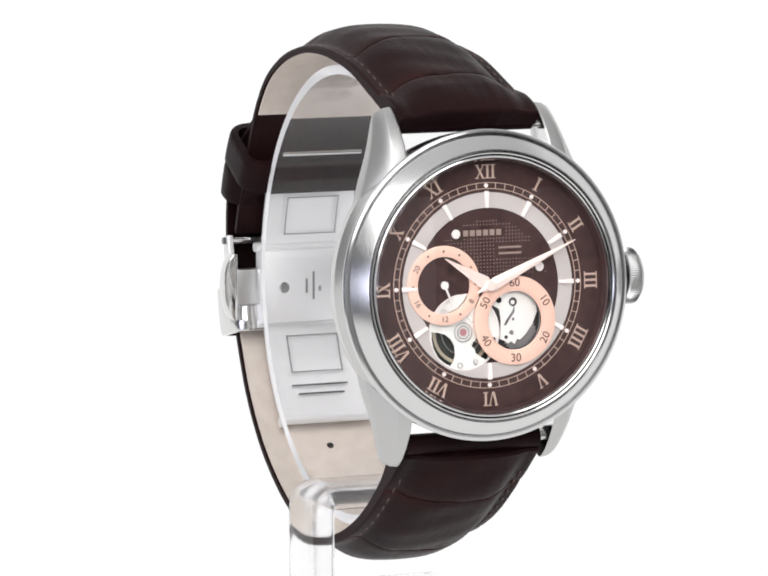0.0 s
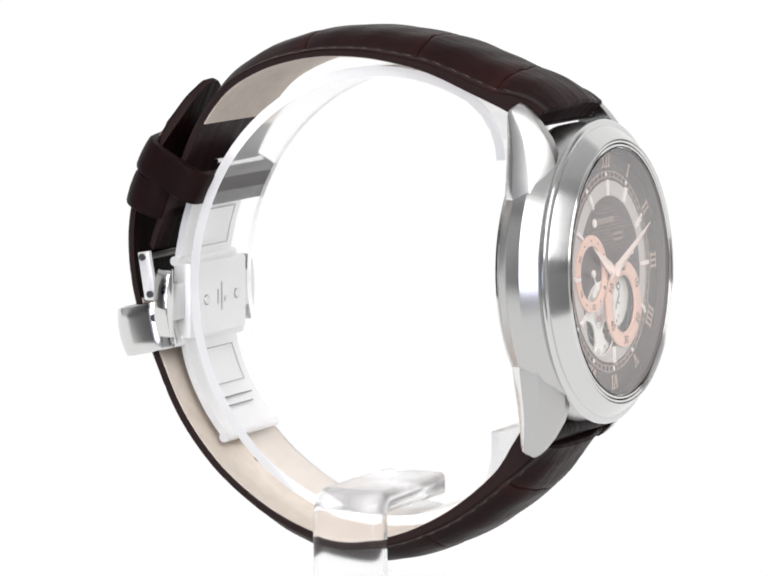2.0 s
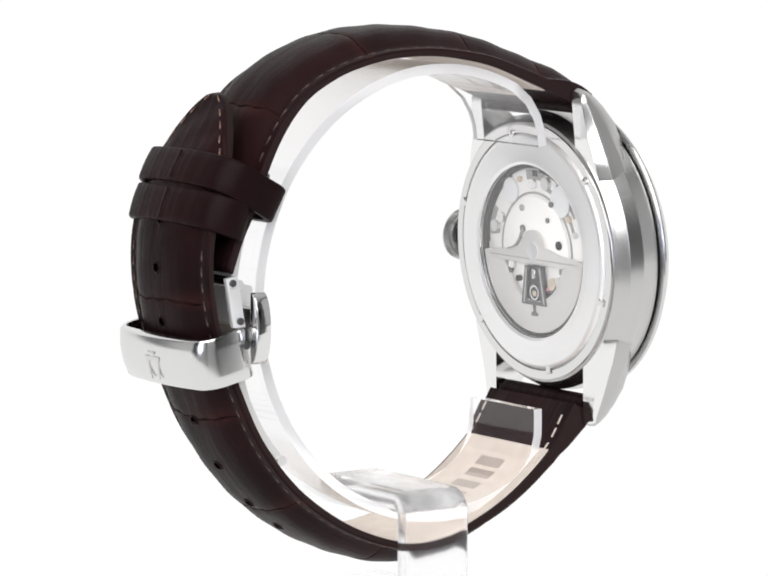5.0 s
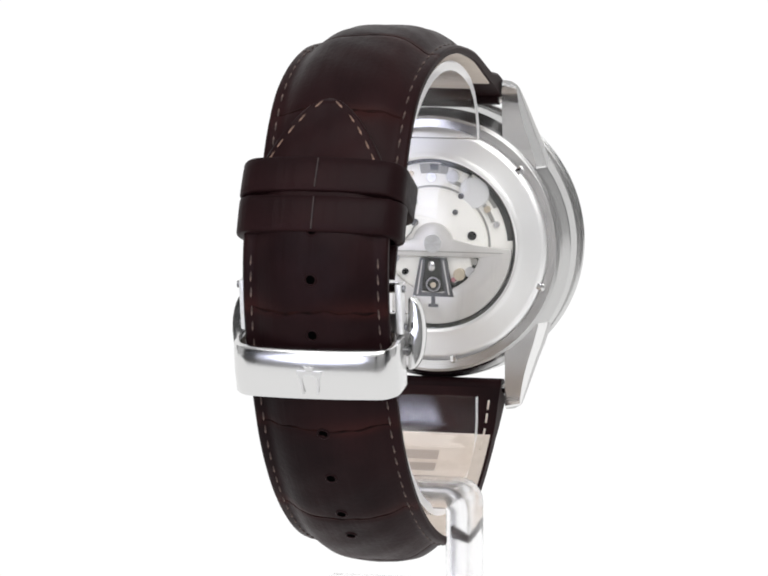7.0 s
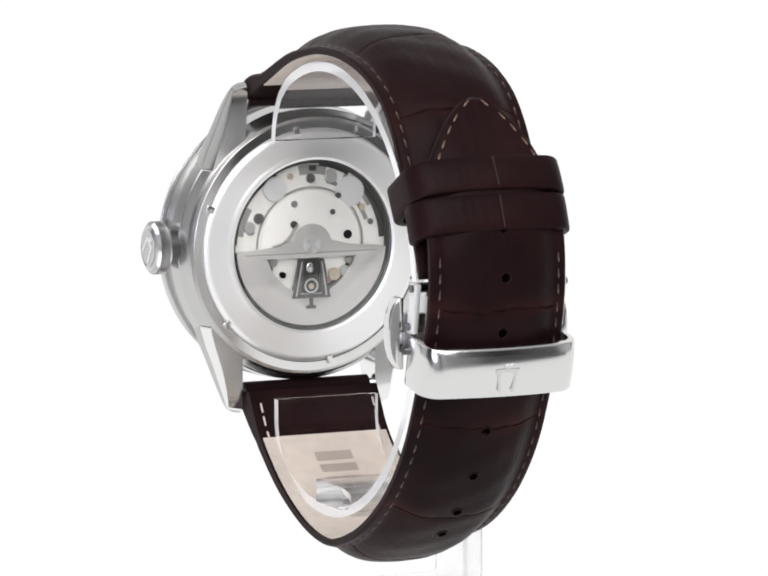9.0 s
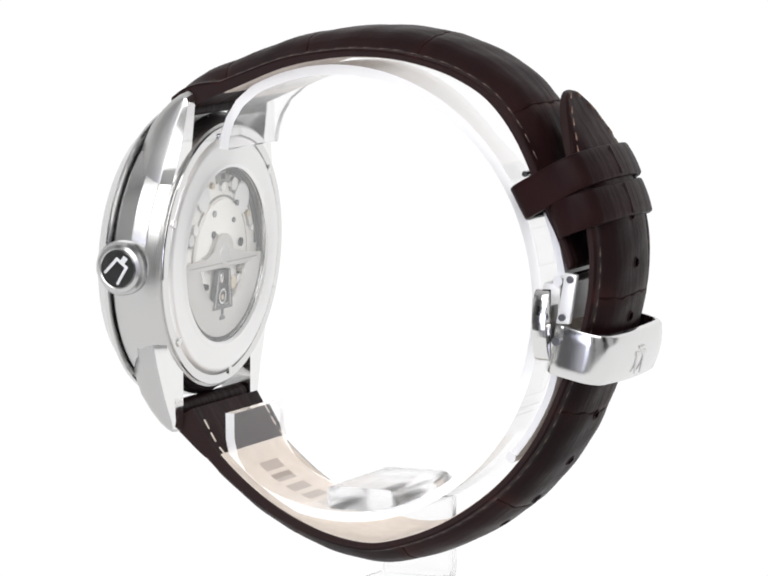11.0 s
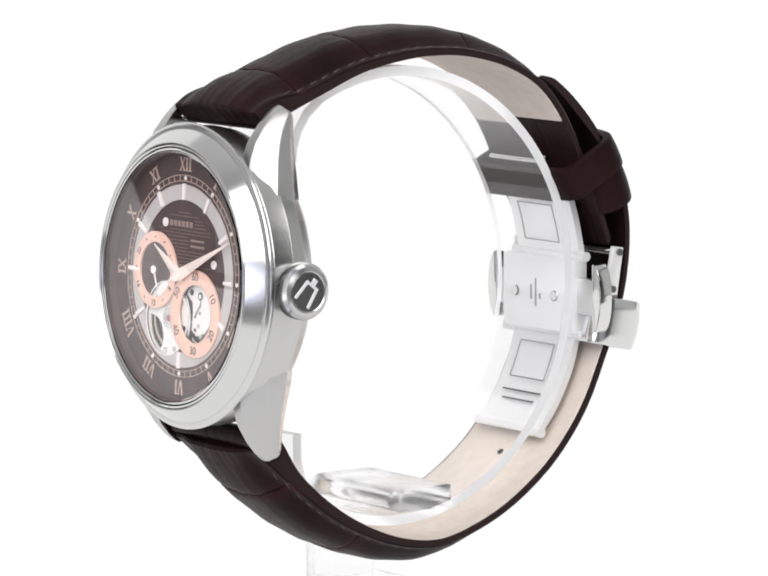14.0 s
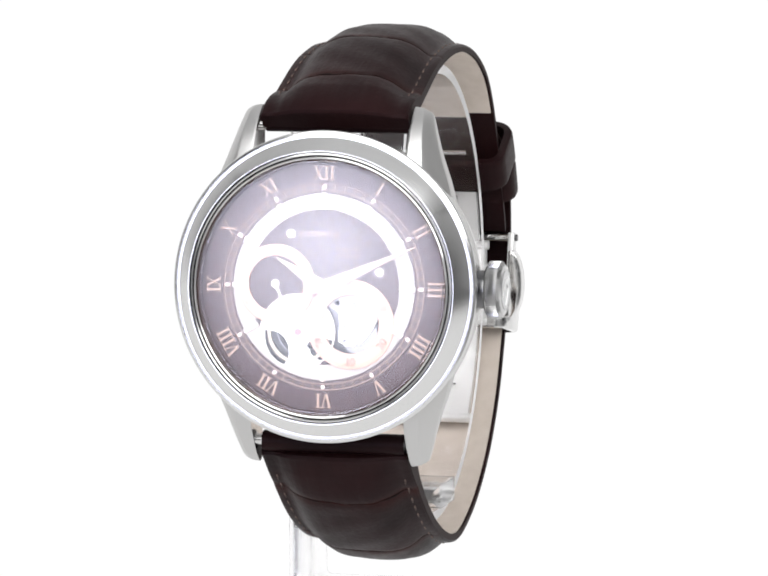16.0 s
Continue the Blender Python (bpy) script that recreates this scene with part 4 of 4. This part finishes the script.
    part("lever", prism(shifted(T, [(0.25, 2.0), (0.0, 1.2), (-0.8, 0.2), (-1.3, -0.6), (-1.0, -0.7), (-0.4, 0.2), (0.35, 1.1)]), -0.5, -0.41), GREYSTEEL, base)


def toothed(r, n, h0, h1, at):
    pts = []
    for i in range(n * 2):
        a = math.pi * i / n
        q = r if i % 2 else r * 0.9
        pts.append((at[0] + q * math.cos(a), at[1] + q * math.sin(a)))
    return prism(pts, h0, h1)


def glyph(text, h, thick=0.3, thin=0.13):
    """A serifed Roman numeral drawn in strokes, centred, with its foot at 0."""
    bms, x = [], 0.0
    for ch in text:
        if ch == "I":
            bms += [box(x + 0.22, x + 0.22 + thick, 0, h, 0, 0.08), box(x, x + 0.44 + thick, 0, thin, 0, 0.08), box(x, x + 0.44 + thick, h - thin, h, 0, 0.08)]
            x += 0.44 + thick + 0.06
        else:
            w = 1.25
            if ch == "V":
                a, b = ((x + 0.1, h), (x + w / 2 - 0.05, 0)), ((x + w - 0.1, h), (x + w / 2 + 0.05, 0))
            else:
                a, b = ((x + 0.1, h), (x + w - 0.15, 0)), ((x + w - 0.1, h), (x + 0.12, 0))
            for (p, q), t, z in ((a, thick, 0.0), (b, thin, 0.01)):
                bms.append(prism([(p[0] - t / 2, p[1]), (q[0] - t / 2, q[1]), (q[0] + t / 2, q[1]), (p[0] + t / 2, p[1])], 0, 0.08 + z))
            bms += [box(x - 0.1, x + 0.4, h - thin, h, 0, 0.08), box(x + w - 0.4, x + w + 0.1, h - thin, h, 0, 0.08)]
            if ch == "X":
                bms += [box(x - 0.1, x + 0.4, 0, thin, 0, 0.08), box(x + w - 0.4, x + w + 0.1, 0, thin, 0, 0.08)]
            x += w + 0.1
    return moved(joined(*bms), Matrix.Translation((-x / 2, 0, 0)))


def written(text, size):
    """Figures in the built-in font, as a mesh in mm, centred."""
    cu = bpy.data.curves.new("figures", "FONT")
    cu.body, cu.size, cu.align_x, cu.align_y, cu.extrude, cu.offset = text, size, "CENTER", "CENTER", 0.02, 0.0
    ob = new("figures", cu)
    me = ob.to_mesh()
    bm = bmesh.new()
    bm.from_mesh(me)
    ob.to_mesh_clear()
    bpy.data.objects.remove(ob)
    bpy.data.curves.remove(cu)
    return bm


def carved(bm, tool):
    """Takes the solid of one bmesh out of another."""
    me = bpy.data.meshes.new("tmp")
    bm.to_mesh(me)
    bm.free()
    ob = new("tmp", me)
    cut = new("tmp_cut", bpy.data.meshes.new("tmp_cut"))
    tool.to_mesh(cut.data)
    tool.free()
    mod = ob.modifiers.new("cut", "BOOLEAN")
    mod.object, mod.operation, mod.solver, mod.use_self = cut, "DIFFERENCE", "EXACT", True
    out = bmesh.new()
    out.from_mesh(ob.evaluated_get(bpy.context.evaluated_depsgraph_get()).to_mesh())
    for o in (ob, cut):
        d = o.data
        bpy.data.objects.remove(o)
        bpy.data.meshes.remove(d)
    return out


def bored(bm, holes, h0, h1):
    """Cuts round holes (x, y, r) through a plate."""
    return carved(bm, joined(*[moved(disc(r, h0, h1, 64), Matrix.Translation((x, y, 0))) for x, y, r in holes]))


SUB_L, SUB_R, BAL = (-6.6, 0.3), (3.8, -4.9), (-3.65, -6.2)


def dial(root):
    face = part("dial", bored(disc(17.2, -0.3, 0.0, 128), [(SUB_R[0], SUB_R[1], 4.05), (BAL[0], BAL[1], 5.15)], -1, 1), DIAL, root, "dark brown skeleton dial", m=CASE)
    # grey chapter ring, cut where the openings are
    part("chapter_ring", bored(lathe([(10.5, 0.01), (12.6, 0.01), (12.6, 0.07), (10.5, 0.07)], 128), [(SUB_R[0], SUB_R[1], 5.0), (BAL[0], BAL[1], 5.15), (SUB_L[0], SUB_L[1], 4.5)], -1, 1), DIALRING, face, "brushed grey inner ring")
    for r in (13.05, 13.85):
        part("minute_line", lathe([(r, 0), (r + 0.09, 0), (r + 0.09, 0.05), (r, 0.05)], 128), GOLDPAINT, face)
    tick = None
    for k in range(60):
        m = pose(0, 0, 0, 0, 0, -6 * k)
        if k % 5 == 0:
            continue
        if tick is None:
            tick = part("minute_tick", box(-0.05, 0.05, 13.14, 13.85, 0, 0.05), GOLDPAINT, face, m=m).data
        else:
            place("minute_tick", tick, face, m=m)
    dot = idx = None
    for k in range(12):
        m = pose(0, 0, 0, 0, 0, -30 * k)
        if dot is None:
            dot = part("minute_dot", moved(disc(0.3, 0, 0.14, 14, 0.06), Matrix.Translation((0, 13.5, 0))), PEARL, face, m=m).data
            idx = part("hour_index", prism([(-0.22, 10.5), (0.22, 10.5), (0.33, 12.75), (-0.33, 12.75)], 0.05, 0.4, 0.08), PEARL, face, m=m).data
        else:
            place("minute_dot", dot, face, m=m)
            if k not in (5, 7):
                place("hour_index", idx, face, m=m)
    for k, txt in enumerate(("XII", "I", "II", "III", "IIII", "V", "VI", "VII", "VIII", "IX", "X", "XI")):
        part("numeral", moved(glyph(txt, 1.9), Matrix.Translation((0, 14.45, 0.01))), GOLDPAINT, face, m=pose(0, 0, 0, 0, 0, -30 * k))
    # sub dials
    def subdial(c, r0, r1, label):
        ring = part("subdial_ring", bored(lathe([(r0, 0.0), (r1, 0.0), (r1, 0.28), (r1 - 0.12, 0.34), (r0 + 0.12, 0.34), (r0, 0.28)], 96), [(99, 99, 1)], -1, 1), ROSEPAINT, face, label)
        ring.matrix_basis = pose(c[0] * MM, c[1] * MM, 0)
        return ring
    subdial(SUB_L, 3.85, 5.35, "rose gold sub-dial ring")
    right = subdial(SUB_R, 4.0, 6.05, "rose gold seconds ring with dark figures")
    right.matrix_basis = pose(SUB_R[0] * MM, SUB_R[1] * MM, 0.08 * MM)
    for k, txt in enumerate(("60", "10", "20", "30", "40", "50")):
        a = radians(60 * k)
        part("figure", moved(written(txt, 1.6), Matrix.Translation((5.1 * math.sin(a), 5.1 * math.cos(a), 0.36)) @ Matrix.Rotation(-a if k in (0, 1, 5) else math.pi - a, 4, "Z")), INK, face, m=pose(SUB_R[0] * MM, SUB_R[1] * MM, 0.08 * MM))
    for deg, txt in ((300, "20"), (240, "16"), (180, "12"), (120, "8")):
        a = radians(deg)
        part("figure", moved(written(txt, 1.1), Matrix.Translation((4.6 * math.sin(a), 4.6 * math.cos(a), 0.36)) @ Matrix.Rotation(-a if deg == 300 else math.pi - a, 4, "Z")), INK, face, m=pose(SUB_L[0] * MM, SUB_L[1] * MM, 0))
    for deg in (0, 30, 60, 90, 150, 210, 270, 330):
        a = radians(deg)
        part("ring_dot", moved(disc(0.15, 0.3, 0.37, 10), Matrix.Translation((4.6 * math.sin(a), 4.6 * math.cos(a), 0))), INK, face, m=pose(SUB_L[0] * MM, SUB_L[1] * MM, 0))
    beads = [moved(disc(0.055, 0.3, 0.36, 6), Matrix.Translation((4.25 * math.sin(radians(6 * k)), 4.25 * math.cos(radians(6 * k)), 0))) for k in range(60)]
    tagged(part("second_dots", joined(*beads), INK, face, m=pose(SUB_R[0] * MM, SUB_R[1] * MM, 0.08 * MM)), kind="stuff")
    part("small_hand", joined(prism([(-0.13, -0.6), (0.13, -0.6), (0.13, 2.4), (0, 3.0), (-0.13, 2.4)], 0.45, 0.55), disc(0.55, 0.4, 0.62, 20)), PEARL, face, m=pose(SUB_L[0] * MM, SUB_L[1] * MM, 0, 0, 0, -157))
    win = [(SUB_L[0] + r * math.cos(radians(d)), SUB_L[1] + r * math.sin(radians(d))) for r, d in ((3.64, -20), (3.64, -35), (3.64, -50), (3.64, -65), (3.64, -80), (2.7, -84), (2.35, -66), (2.3, -50), (2.6, -32))]
    part("subdial_window", prism(win, 0.0, 0.04), PLATE, face, "pale movement showing below the small hand")
    part("window_edge", prism([win[8], win[0], (win[0][0] - 0.25, win[0][1] + 0.15), (win[8][0] - 0.2, win[8][1] + 0.15)], 0.0, 0.06), INK, face)
    part("balance_rim", lathe([(5.08, -0.1), (5.24, -0.1), (5.24, 0.05), (5.08, 0.05)], 80), PEARL, face, m=pose(BAL[0] * MM, BAL[1] * MM, 0))
    for x, y in ((-4.6, 7.1), (7.75, 2.2)):
        part("dial_screw", moved(disc(0.62, 0, 0.2, 20, 0.06), Matrix.Translation((x, y, 0))), PEARL, face)
    # maker's name and small words, as bars
    part("maker_mark", joined(*[box(-3.5 + 0.98 * k, -3.5 + 0.98 * k + 0.72, 6.75, 7.55, 0, 0.04) for k in range(6)]), MAKER, face)
    for y, w in ((4.9, 1.7), (4.1, 1.7)):
        part("small_words", box(3.4 - w, 3.4 + w, y, y + 0.3, 0, 0.04), MAKER, face)
    # dotted pattern on the centre
    dots = []
    for i in range(-18, 19):
        for j in range(-18, 19):
            x, y = i * 0.48, j * 0.48 + 2
            if math.hypot(x, y) < 8.9 and y > 1.4 and math.hypot(x - SUB_L[0], y - SUB_L[1]) > 5.6 and math.hypot(x - SUB_R[0], y - SUB_R[1]) > 6.4 and math.hypot(x + 4.48, y - 7.04) > 1 and math.hypot(x - 7.75, y - 2.2) > 1 and not (6.4 < y < 7.9 and x < 2.7) and not (3.8 < y < 5.4 and x > 1.4):
                dots.append(disc(0.085, 0, 0.03, 6))
                moved(dots[-1], Matrix.Translation((x, y, 0)))
    tagged(part("dot_pattern", joined(*dots), DOTS, face), kind="stuff")
    # hands
    def hand(l, w, tail, h):
        bm = bmesh.new()
        pts = [(0, -tail), (w, 0.8), (0.06, l), (-0.06, l), (-w, 0.8)]
        lo = [bm.verts.new((x, y, h)) for x, y in pts]
        mid = [bm.verts.new((0, -tail + 0.2, h + 0.22)), bm.verts.new((0, 0.8, h + 0.26)), bm.verts.new((0, l - 0.2, h + 0.12))]
        bm.faces.new(lo[::-1])
        for f in ((lo[0], lo[1], mid[1], mid[0]), (lo[1], lo[2], mid[2], mid[1]), (lo[2], lo[3], mid[2]), (lo[3], lo[4], mid[1], mid[2]), (lo[4], lo[0], mid[0], mid[1])):
            bm.faces.new(f)
        bmesh.ops.recalc_face_normals(bm, faces=bm.faces)
        return bm
    part("hour_hand", hand(7.6, 0.95, 1.6, 0.6), ROSE, face, "rose gold hour hand", smooth=False, m=pose(0, 0, 0, 0, 0, -301))
    part("minute_hand", hand(14.0, 0.85, 2.4, 0.95), ROSE, face, "rose gold minute hand", smooth=False, m=pose(0, 0, 0, 0, 0, -66))
    part("hand_hub", disc(0.75, 0.3, 1.3, 24, 0.1), ROSE, face)


def wristwatch():
    root = new("wristwatch")
    tagged(root, "steel wristwatch with brown leather strap on a clear stand", "watch")
    straps(root)
    clasp(root)
    watch_case(root)
    movement(root)
    dial(root)
    return root


studio()
camera_stand()
studio_lamp()
for side in (-1, 1):
    black_flag(side)
TABLE = turntable()
STAND = stand()
WATCH = wristwatch()


def motions():
    rows = [(t, pose(0, 0, 0, 0, 0, 23.6306 + 20.1344 * t)) for t in np.arange(0, 16.01, 0.5)]
    for thing in (TABLE, STAND, WATCH):
        walk(thing, rows)


motions()
